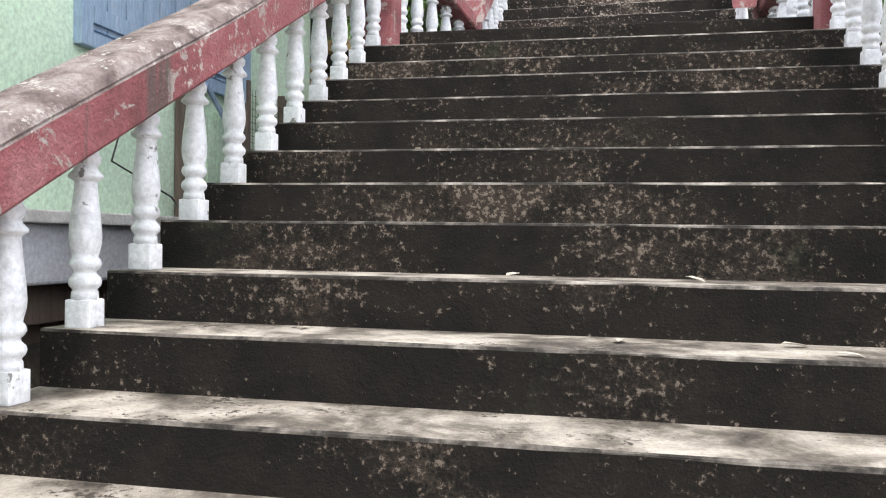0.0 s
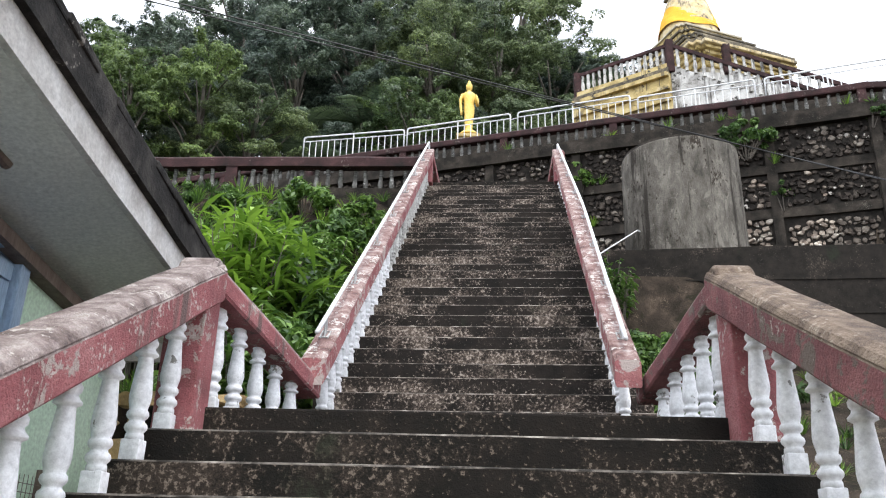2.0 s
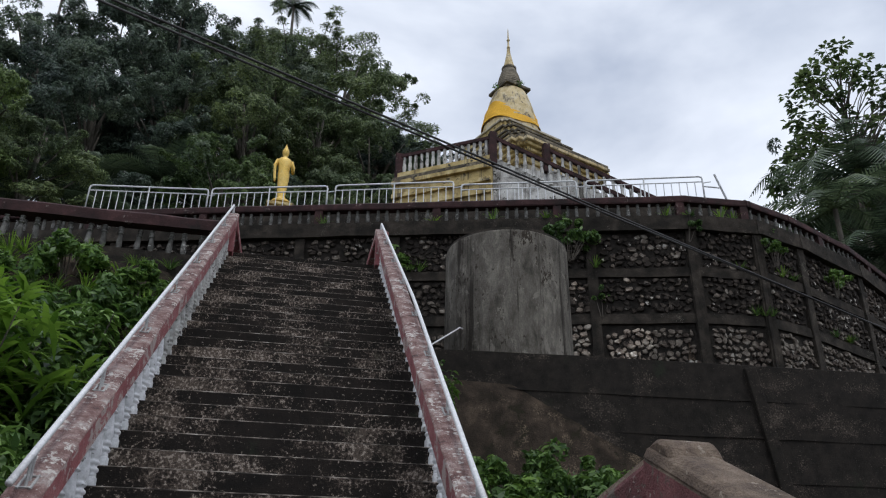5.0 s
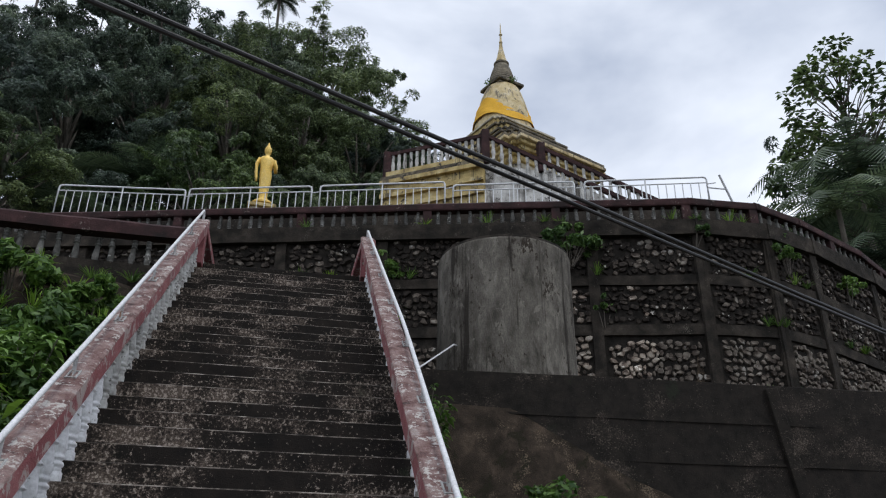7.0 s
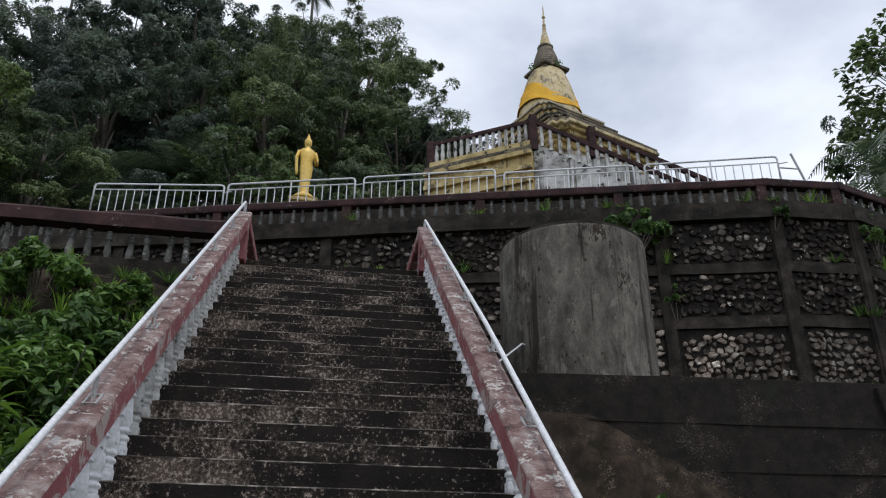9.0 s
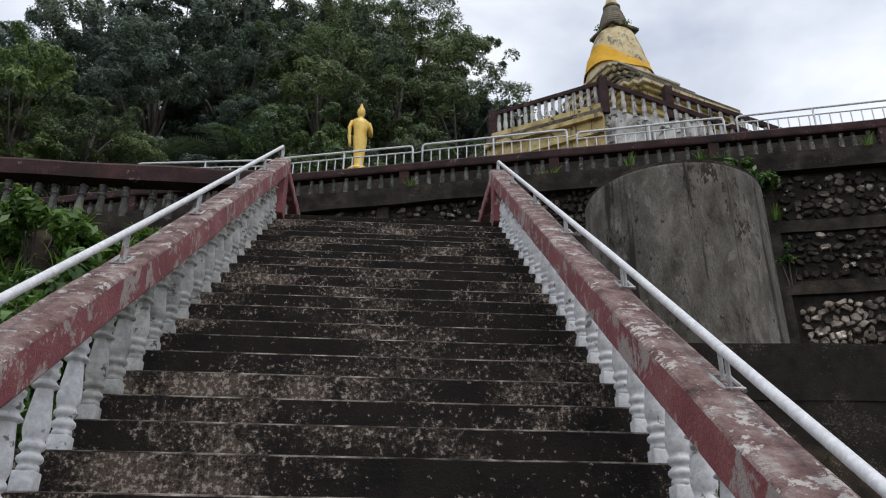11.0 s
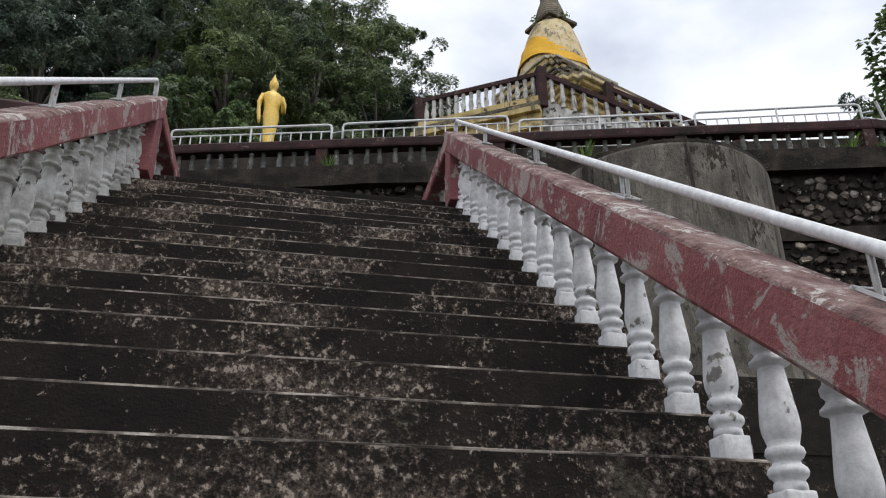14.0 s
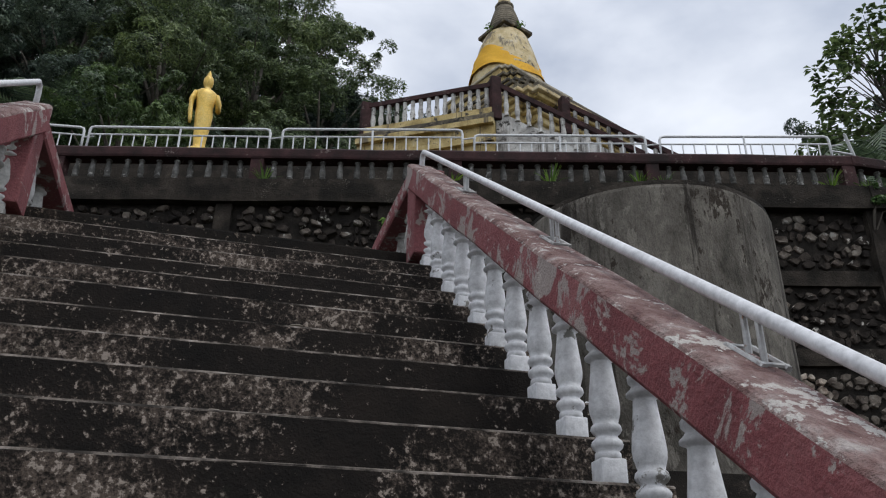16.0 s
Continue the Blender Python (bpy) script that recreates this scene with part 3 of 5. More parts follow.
for side, bx, cap, paint in ((-1, -1.432, CAP, RED), (1, 1.335, CAP_BROWN, RED_OLD)):
    br = thing("stair_balustrade", "sloping balustrade with peeling red rail and white turned balusters", "balustrade", group="lower stair balustrades")
    for k in range(1, 17):
        y = T_Y - (k - 1) * T_RUN + 0.085
        part("baluster", BAL, None, br, m=pose(bx, y, T_Z - (k - 1) * T_RISE - 0.002, rz=2 * math.sin(k * 2.1)))
    ya, yb = -5.3, 0.28
    rail_part("handrail", br, RAIL_LOW, (bx, ya, low_rail_z(ya) + 0.525), (bx, yb, low_rail_z(yb) + 0.54), [paint, cap], 40)
    # end post and the short rail over the landing
    part("post", rough_up(boxes((bx - 0.085, 0.06, 2.60, bx + 0.11, 0.285, 3.38), bevel=0.01), 0.003, 6), RED, br, "red post with flaking paint")
    ex = -1.10 if side < 0 else 1.20
    rail_part("landing_rail", br, RAIL_LAND, (bx, 0.24, 3.40), (ex, 1.66, 3.09), [paint, cap], 12)
    # rounded crest where the two rails meet
    crest = lathe(bmesh.new(), [(0.001, -0.1), (0.09, -0.1), (0.105, -0.085), (0.105, 0.085), (0.09, 0.1), (0.001, 0.1)], 20)
    part("crest", crest, cap, br, m=pose(bx, 0.25, low_rail_z(0.28) + 0.66, 0, 90, 0))
    for j in range(5):
        f = (j + 0.9) / 5.9
        x, y = bx + (ex - bx) * f, 0.28 + 1.38 * f
        part("baluster", BAL, None, br, m=pose(x, y, 2.774) @ Matrix.Diagonal((1, 1, (3.415 - 0.30 * f - 2.774) / 0.57, 1)))

# ---- upper flight ----
UP = pose(0.05, 1.62, 0, 0, 0, -2.47)
K_RUN, K_RISE = 0.226, 0.169


def up_nose(k):
    return 7.06 - (k - 1) * K_RUN, 8.01 - (k - 1) * K_RISE


upper = thing("upper_staircase", "steep narrow concrete stair flight stained black with pale lichen", "staircase", UP, kind="structure")
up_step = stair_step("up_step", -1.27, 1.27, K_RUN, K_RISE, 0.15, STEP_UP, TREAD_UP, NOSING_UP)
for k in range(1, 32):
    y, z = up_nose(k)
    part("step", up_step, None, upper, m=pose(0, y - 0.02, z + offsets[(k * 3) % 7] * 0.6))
part("step", boxes((-1.4, 7.06 + K_RUN - 0.02, 7.5, 1.5, 9.3, 8.18), bevel=0.012), STEP, upper, "top landing slab")

for side in (-1, 1):
    br = thing("stair_balustrade", "steep balustrade with flaking red rail, white balusters and steel tube", "balustrade", UP, group="upper stair balustrades")
    foot_in = 0.12 if side > 0 else 0.0
    rail_x = lambda y: side * (1.115 - foot_in * max(0.0, 1 - y / 3.4))
    for k in range(1, 32):
        y, z = up_nose(k)
        part("baluster", BAL_GREY if side < 0 and k < 19 else BAL_UP, None, br, m=pose(rail_x(y), y + 0.05, z - 0.002, rz=3 * math.sin(k * 1.7)))
    y0, z0 = up_nose(32)
    y1, z1 = up_nose(0.2)
    narrow = [(u * 0.8 - side * 0.021, v * 0.9) for u, v in RAIL_UP]
    # height of the rail's underside over the line of the nosings: nearly even, rising a little at the foot
    over = 0.478 if side < 0 else 0.447
    lift = 0.05 if side < 0 else 0.085
    gz = lambda y: 8.01 - (7.06 - y) / K_RUN * K_RISE + over + lift * max(0.0, 1 - y / 3.6) ** 1.3
    foot_y = y0 - 0.2
    rail_part("handrail", br, narrow, (rail_x(foot_y), foot_y, 0), (rail_x(y1), y1, 0), [RED_UP, CAP_UP], 50, level=gz)
    bx = rail_x(y1)
    part("post", rough_up(boxes((bx - 0.09, y1 - 0.16, 8.1, bx + 0.09, y1 + 0.04, 8.66), bevel=0.01), 0.003, 6), RED, br)
    rail_part("landing_rail", br, RAIL_LAND, (bx, y1 - 0.02, 8.60), (bx - side * 0.05, y1 + 1.5, 8.5), [RED_UP, CAP_UP], 8)
    for j in range(5):
        part("baluster", BAL_GREY, None, br, m=pose(bx, y1 + 0.3 + j * 0.26, 8.178))
    # steel grab rail on paired brackets
    gy0, gy1 = y0 - 0.12, y1 - 0.06
    h = 0.322 if side < 0 else 0.285
    tube_x = lambda y: rail_x(y) - side * 0.015
    bar_pts = [(tube_x(gy0 + (gy1 - gy0) * i / 14), gy0 + (gy1 - gy0) * i / 14, gz(gy0 + (gy1 - gy0) * i / 14) + h) for i in range(15)]
    bar_pts += [(tube_x(gy1), gy1 + 0.035, gz(gy1) + h), (tube_x(gy1), gy1 + 0.05, gz(gy1) + h - 0.035), (tube_x(gy1), gy1 + 0.05, gz(gy1) + 0.15)]
    bar = part("grab_rail", tube(bmesh.new(), bar_pts, 0.0165, 12), STEEL, br, "pale steel tube", smooth=True)
    for y in (0.2, 1.22, 2.25, 3.28, 4.36, 5.31, 6.32):
        bm = bmesh.new()
        slope = (gz(y + 0.1) - gz(y - 0.1)) / 0.2
        zb, px = gz(y) + 0.178, tube_x(y)
        for dy in (-0.022, 0.022):
            tube(bm, [(px, y + dy, zb - 0.02 + dy * slope), (px, y + dy, gz(y) + h + dy * slope)], 0.0075, 8)
        for dx in (-0.028, 0.028):
            tube(bm, [(px + dx, y - 0.055, zb + 0.006 - 0.055 * slope), (px + dx, y + 0.055, zb + 0.006 + 0.055 * slope)], 0.007, 6)
        for dy in (-0.045, 0.045):
            tube(bm, [(px - 0.035, y + dy, zb + 0.007 + dy * slope), (px + 0.035, y + dy, zb + 0.007 + dy * slope)], 0.006, 6)
        part("bracket", bm, BRACKET, bar, "dull steel bracket")

# ---- left balustrade at the head of the stairs ----
lb = thing("bank_balustrade", "weathered dark red balustrade with grey mossy balusters above the bank", "balustrade")
rail_part("handrail", lb, [(-0.1, 0), (-0.1, 0.16), (-0.06, 0.2), (0.06, 0.2), (0.1, 0.16), (0.1, 0)], (-9.6, 9.22, 8.47), (-0.72, 9.16, 8.56), [DARKRED, DARKRED], 40, 0.012)
part("base_kerb", rough_up(boxes((-9.6, 9.06, 7.75, -0.9, 9.34, 8.0), bevel=0.01), 0.01, 3), DARKCON, lb)
for j in range(38):
    x = -1.15 - j * 0.225
    part("baluster", BAL_OLD, None, lb, m=pose(x, 9.2, 7.985, ry=4 * math.sin(j * 3.7), rx=3 * math.sin(j * 1.3)))
for x in (-4.2, -7.6):
    part("post", boxes((x - 0.1, 9.1, 7.9, x + 0.1, 9.3, 8.6), bevel=0.01), DARKRED, lb)

# ---- retaining wall with rubble panels ----
LEDGE_Z, TOP_Z = 7.1, 8.18


class Run:
    """A straight run of the wall: a frame with x along it, -y out of its face and z up."""

    def __init__(self, a, b):
        self.a, self.b = Vector((*a, 0)), Vector((*b, 0))
        d = self.b - self.a
        self.length = d.length
        self.m = pose(a[0], a[1], 0, 0, 0, math.degrees(math.atan2(d.y, d.x)))


def stone_mesh(rng, w, h, d):
    """A rough stone with a chipped, domed face towards -y."""
    bm = bmesh.new()
    n = rng.choice((5, 6, 6, 7))
    back, mid, front = [], [], []
    for i in range(n):
        a = 2 * math.pi * (i + rng.uniform(-0.38, 0.38)) / n
        sq = 1.0 / max(abs(math.cos(a)), abs(math.sin(a))) ** 0.55
        x, z = 0.5 * w * math.cos(a) * sq * 0.93, 0.5 * h * math.sin(a) * sq * 0.93
        back.append(bm.verts.new((x, 0.0, z)))
        mid.append(bm.verts.new((x * rng.uniform(0.9, 1.0), -d * rng.uniform(0.45, 0.7), z * rng.uniform(0.9, 1.0))))
        front.append(bm.verts.new((x * rng.uniform(0.68, 0.9), -d * rng.uniform(0.7, 1.25), z * rng.uniform(0.68, 0.9))))
    for i in range(n):
        j = (i + 1) % n
        bm.faces.new((back[i], back[j], mid[j], mid[i]))
        bm.faces.new((mid[i], mid[j], front[j], front[i]))
    bm.faces.new(front)
    bmesh.ops.recalc_face_normals(bm, faces=bm.faces)
    return bm


def worn_box(x0, y0, z0, x1, y1, z1, cuts=10, amount=0.018, scale=2.6):
    """A cast beam with a wavering, chipped surface."""
    bm = boxes((x0, y0, z0, x1, y1, z1))
    bmesh.ops.subdivide_edges(bm, edges=bm.edges[:], cuts=cuts, use_grid_fill=True)
    for v in bm.verts:
        q = Vector((x0 + z0, 0, 0)) + v.co
        v.co += noise.noise_vector(q * scale) * amount + noise.noise_vector(q * 9.0) * amount * 0.35
    return bm


rng = random.Random(7)
stone_kinds = [mesh_of("stone", stone_mesh(rng, 1, 1, 1), STONE) for _ in range(14)]
mouldy_kinds = [mesh_of("stone", stone_mesh(rng, 1, 1, 1), STONE_MANY) for _ in range(10)]
retaining_wall = thing("wall_retaining", "tall mould-blackened retaining wall of rubble panels between concrete ribs", "retaining wall", kind="structure")
runs = [Run(a, b) for a, b in zip(WALL, WALL[1:])]
stone_spots = []
for r in runs:
    # body, capping beam, rails and ribs
    part("wall_body", boxes((-0.02, 0.0, 6.4, r.length + 0.02, 0.5, 11.7)), MORTAR, retaining_wall, m=r.m)
    part("cap_beam", worn_box(-0.04, -0.16, 11.40, r.length + 0.04, 0.52, 11.74, min(40, 4 + int(3 * r.length))), DARKCON, retaining_wall, m=r.m)
    for z0, z1 in ((10.28, 10.55), (9.22, 9.5)):
        part("beam", worn_box(-0.03, -0.065, z0 + 0.03, r.length + 0.03, 0.05, z1 - 0.03, min(40, 4 + int(3 * r.length))), DARKCON, retaining_wall, m=r.m)
    n = max(1, round(r.length / 2.15))
    for i in range(n + 1):
        x = r.length * i / n
        part("rib", worn_box(x - 0.11, -0.085, 6.6, x + 0.11, 0.05, 11.42, 12), DARKCON, retaining_wall, m=r.m)
        if i == n:
            continue
        x0, x1 = x + 0.16, r.length * (i + 1) / n - 0.16
        for z0, z1 in ((7.0, 9.2), (9.52, 10.26), (10.57, 11.38)):
            z = z0
            while z < z1 - 0.05:
                h = rng.uniform(0.075, 0.135)
                px = x0 + rng.uniform(0, 0.1)
                while px < x1 - 0.06:
                    w = rng.uniform(0.06, 0.2)
                    if rng.random() < 0.93:
                        p = r.m @ Vector((px + w / 2, 0.0, z + h / 2))
                        stone_spots.append((p, r.m, px + w / 2, z + h / 2 + rng.uniform(-0.045, 0.045), w * 1.12, h * rng.uniform(0.95, 1.3), rng.uniform(0.03, 0.08), rng.choice(stone_kinds if z < 9.2 or rng.random() < 0.22 else mouldy_kinds), rng.uniform(-32, 32)))
                    px += w + rng.uniform(0.0, 0.03)
                z += h + 0.012
stone_spots.sort(key=lambda s: (s[0] - Vector((5.8, 11.5, 9.3))).length)
rest = []
for i, (p, m, x, z, w, h, d, me, turn) in enumerate(stone_spots):
    local = m @ pose(x, 0.004, z, 0, turn, 0) @ Matrix.Diagonal((w, d, h, 1))
    if i < 300:
        part("stone", me, None, retaining_wall, m=local)
    elif p.x > -9 and p.z > 7.0:
        rest.append((me, local))
for surface in (STONE, STONE_MANY):
    verts, faces = [], []
    for me, local in rest:
        if me.materials[0] is not surface:
            continue
        o = len(verts)
        verts += [tuple(local @ v.co) for v in me.vertices]
        faces += [[o + i for i in p.vertices] for p in me.polygons]
    joined = bpy.data.meshes.new("rubble")
    joined.from_pydata(verts, [], faces)
    joined.materials.append(surface)
    tagged(part("rubble", joined, None, retaining_wall), kind="stuff")

# concrete ledge in front of it, and the terrace floors
def slab(name, pts, z0, z1, mat, label, category, wobble=0.0):
    bm = bmesh.new()
    lo = [bm.verts.new((x, y, z0)) for x, y in pts]
    hi = [bm.verts.new((x, y, z1)) for x, y in pts]
    bm.faces.new(lo[::-1])
    bm.faces.new(hi)
    for i in range(len(pts)):
        j = (i + 1) % len(pts)
        bm.faces.new((lo[i], lo[j], hi[j], hi[i]))
    bmesh.ops.recalc_face_normals(bm, faces=bm.faces)
    if wobble:
        bmesh.ops.subdivide_edges(bm, edges=bm.edges, cuts=12, use_grid_fill=True)
        rough_up(bm, wobble, 1.2)
    return tagged(part(name, bm, mat), label, category, kind="structure")


slab("wall_ledge", [(1.62, 9.30), (12.0, 8.22), (17.0, 8.6), (17.0, 16.5), (1.62, 16.0)], 2.0, LEDGE_Z, BANKWALL, "dark stained concrete retaining wall below the rubble panels", "retaining wall", 0.02)
slab("pavement_landing", [(-6.5, 9.12), (1.6, 9.12), (1.6, 16.2), (-6.5, 18.6)], 7.3, 8.15, DARKCON, "mould-dark cement landing below the rubble wall", "landing")
for z in (6.52, 5.95, 5.3):
    tagged(part("trim", worn_box(0, -0.012, z, 10.3, 0.05, z + 0.03, 30, 0.008), BANKWALL, m=pose(1.7, 9.29, 0, 0, 0, -5.94)), "thin form line cast in the dark bank wall", "wall trim", kind="structure")
# a raised rib line that runs down the ledge face
for x, tilt in ((7.3, -9), (10.4, -7)):
    tagged(part("rib", rough_up(boxes((-0.1, -0.07, -3.2, 0.1, 0.12, -0.05), bevel=0.02), 0.015, 3), BANKWALL, m=pose(x, 9.47 - 0.104 * x, LEDGE_Z, 0, tilt, -6)), "raised sloping rib on the dark bank wall", "wall rib", kind="structure")

# ---- water tank ----
tank = thing("water_tank", "round grey concrete water tank streaked with black mould", "water tank")
bm = bmesh.new()
seg = 56
lathe(bm, [(1.085, LEDGE_Z - 0.03), (1.075, LEDGE_Z + 0.05), (1.068, LEDGE_Z + 1.0), (1.06, 9.26), (1.045, 9.3), (0.95, 9.305)], seg)
part("drum", rough_up(bm, 0.006, 1.6), TANK, tank, smooth=False, m=pose(3.9, 10.25, 0))
bm = bmesh.new()
lathe(bm, [(1.05, 9.29), (1.045, 9.33), (0.9, 9.36), (0.5, 9.38), (0.05, 9.385)], seg)
part("lid", rough_up(bm, 0.008, 1.6), DARKCON, tank, m=pose(3.9, 10.25, 0))
pipe = part("pipe", tube(bmesh.new(), [(2.0, 8.6, 6.75), (2.9, 9.6, 7.62), (3.0, 9.75, 7.66)], 0.012, 8), STEEL)
tagged(pipe, "thin pale steel pipe running to the water tank", "pipe")

# ---- balustrade along the top of the rubble wall ----
for r in runs:
    br = thing("terrace_balustrade", "mould-dark balustrade with dark red rail on the rubble wall", "balustrade", r.m, group="terrace balustrades")
    rail_part("handrail", br, [(-0.1, 0), (-0.11, 0.03), (-0.11, 0.14), (-0.07, 0.18), (0.07, 0.18), (0.11, 0.14), (0.11, 0.03), (0.1, 0)], (-0.05, 0.12, 12.17), (r.length + 0.05, 0.12, 12.17), [DARKRED, DARKRED], max(2, int(r.length * 2)), 0.012)
    n = int(r.length / 0.226)
    first = 24 if r is runs[0] else 0
    for i in range(first, n):
        x = (i + 0.5) * r.length / n
        if i % 12 == 5:
            part("post", rough_up(boxes((x - 0.09, 0.03, 11.72, x + 0.09, 0.21, 12.26), bevel=0.008), 0.003, 4), DARKRED, br)
        else:
            part("baluster", BAL_OLD, None, br, m=pose(x, 0.12, 11.735, ry=3 * math.sin(i * 2.3)))

# ---- upper terrace with the white fence ----
slab("terrace_upper", [(-16, 22.4), (-5.2, 19.0), (10.7, 14.2), (12.6, 14.6), (19, 19.5), (19, 29), (-16, 29)], 11.5, 13.6, DARKCON, "mould-dark concrete upper terrace edge", "terrace")


def fence_panel(a, b, base=13.6, top=14.45):
    a, b = Vector((*a, 0)), Vector((*b, 0))
    d = b - a
    ob = thing("fence", "white tubular steel fence panel with thin upright bars", "fence", pose(a.x, a.y, 0, 0, 0, math.degrees(math.atan2(d.y, d.x))), group="white fence panels")
    n = d.length
    frame_bm = tube(bmesh.new(), [(0, 0, base - 0.02), (0, 0, top - 0.08), (0.02, 0, top - 0.02), (0.08, 0, top), (n - 0.08, 0, top), (n - 0.02, 0, top - 0.02), (n, 0, top - 0.08), (n, 0, base - 0.02)], 0.024, 8)
    part("frame", frame_bm, FENCE, ob, smooth=True)
    for z in (top - 0.16, base + 0.07):
        part("rail", tube(bmesh.new(), [(0, 0, z), (n, 0, z)], 0.016, 6), FENCE, ob)
    k = int(n / 0.2)
    bar = mesh_of("bar", tube(bmesh.new(), [(0, 0, base + 0.07), (0, 0, top - 0.16)], 0.013, 6), FENCE)
    for i in range(1, k):
        part("bar", bar, None, ob, m=pose(n * i / k, 0, 0))
    part("post", tube(bmesh.new(), [(n / 2, 0, base), (n / 2, 0, top)], 0.02, 6), FENCE, ob)
    part("link", tube(bmesh.new(), [(n, 0, top - 0.2), (n + 0.2, -0.05, top - 0.2)], 0.014, 6), FENCE, ob)
    return ob


for a, b in (((-5.22, 19.03), (-2.05, 18.47)), ((-1.95, 18.4), (1.13, 17.46)), ((1.34, 17.38), (4.40, 16.38)), ((4.60, 16.31), (7.5, 15.37)), ((7.75, 15.3), (10.6, 14.34))):
    fence_panel(a, b, 13.6, 14.51 if a[0] < 4 else 14.4)
gate = thing("fence_stay", "slanted white steel fence stay at the corner", "fence")
part("bar", tube(bmesh.new(), [(10.95, 14.3, 14.5), (11.5, 14.55, 13.58)], 0.03, 8), FENCE, gate)
part("bar", tube(bmesh.new(), [(10.6, 14.34, 14.1), (11.1, 14.38, 14.15)], 0.02, 8), FENCE, gate)

# ---- statue ----
def statue_mesh():
    """A plain standing robed figure: stacked ovals, two arms and a topknot."""
    bm = bmesh.new()
    seg = 20
    rings = []
    for z, rx, ry, ox in ((0.0, 0.13, 0.12, 0), (0.05, 0.14, 0.12, 0), (0.1, 0.12, 0.10, 0), (0.4, 0.145, 0.11, 0), (0.7, 0.175, 0.125, 0.01), (0.9, 0.19, 0.135, 0.01), (1.05, 0.175, 0.12, 0), (1.2, 0.195, 0.125, 0), (1.35, 0.24, 0.125, 0), (1.43, 0.22, 0.11, 0), (1.48, 0.15, 0.09, 0),
                          (1.51, 0.07, 0.065, 0), (1.56, 0.068, 0.065, 0), (1.6, 0.095, 0.095, 0), (1.68, 0.112, 0.112, 0), (1.76, 0.105, 0.108, 0), (1.81, 0.075, 0.08, 0), (1.84, 0.055, 0.055, 0), (1.89, 0.045, 0.045, 0), (1.93, 0.024, 0.024, 0), (1.98, 0.008, 0.008, 0)):
        rings.append([bm.verts.new((ox + rx * math.cos(2 * math.pi * i / seg), ry * math.sin(2 * math.pi * i / seg), z)) for i in range(seg)])
    for a, b in zip(rings, rings[1:]):
        for i in range(seg):
            bm.faces.new((a[i], a[(i + 1) % seg], b[(i + 1) % seg], b[i]))
    bm.faces.new(rings[0][::-1])
    bm.faces.new(rings[-1])
    tube(bm, [(-0.22, 0, 1.40), (-0.285, 0, 1.2), (-0.29, -0.01, 0.95), (-0.27, -0.04, 0.75), (-0.265, -0.05, 0.62)], [0.06, 0.062, 0.05, 0.042, 0.03], 10)
    tube(bm, [(0.22, 0, 1.40), (0.285, 0, 1.2), (0.285, -0.04, 1.02), (0.23, -0.16, 1.14), (0.2, -0.2, 1.3)], [0.06, 0.062, 0.055, 0.045, 0.03], 10)
    for f in (-1, 1):
        box(bm, f * 0.07 - 0.045, -0.22, 0.0, f * 0.07 + 0.045, -0.05, 0.06, bevel=0.02)
    return bm


st = part("statue", statue_mesh(), GOLD, smooth=True, m=pose(-0.09, 19.0, 14.69, 0, 0, 8) @ Matrix.Diagonal((0.92, 0.95, 0.99, 1)))
tagged(st, "gold-painted standing robed statue on a tall pedestal", "statue")
ped = thing("pedestal", "low stepped gold and cream pedestal under the statue", "pedestal", pose(-0.09, 19.0, 13.6))
part("base_course", boxes((-0.95, -0.6, 0, 0.95, 0.6, 0.16), (-0.8, -0.5, 0.16, 0.8, 0.5, 0.3), bevel=0.02), GOLDWORN, ped)
part("block", boxes((-0.3, -0.3, 0.3, 0.3, 0.3, 0.8), bevel=0.02), CREAM, ped)
part("cornice", boxes((-0.38, -0.38, 0.8, 0.38, 0.38, 0.9), bevel=0.02), GOLDWORN, ped)
part("lotus_base", lathe(bmesh.new(), [(0.33, 0.9), (0.4, 0.94), (0.3, 0.98), (0.31, 1.03), (0.25, 1.1)], 24), GOLD, ped)

# ---- stupa ----
SC = Vector((8.52, 23.9, 0))
stupa = thing("stupa", "weathered golden bell-shaped stupa wrapped in a saffron cloth", "stupa", pose(SC.x, SC.y, -0.32))
TURN_P = pose(0, 0, 0, 0, 0, 20)


def redented(h, z0, z1):
    """A square course with one notch cut into every corner."""
    c = 0.84 * h
    e = 0.5 * (h + c)
    ring = []
    for q in range(4):
        ca, sa = ((1, 0), (0, 1), (-1, 0), (0, -1))[q]
        for x, y in ((h, -c), (h, c), (e, c), (e, e), (c, e)):
            ring.append((x * ca - y * sa, x * sa + y * ca))
    bm = bmesh.new()
    rows_z = [(z0, 0.0), (z0 + 0.015, 0.012), (z1 - 0.02, 0.012), (z1, 0.0)]
    levels = []
    for z, o in rows_z:
        k = 1 + o / h
        levels.append([bm.verts.new((x * k, y * k, z)) for x, y in ring])
    n = len(ring)
    for lo, hi in zip(levels, levels[1:]):
        for i in range(n):
            bm.faces.new((lo[i], lo[(i + 1) % n], hi[(i + 1) % n], hi[i]))
    bm.faces.new(levels[0][::-1])
    bm.faces.new(levels[-1])
    return rough_up(bm, 0.012, 1.5)


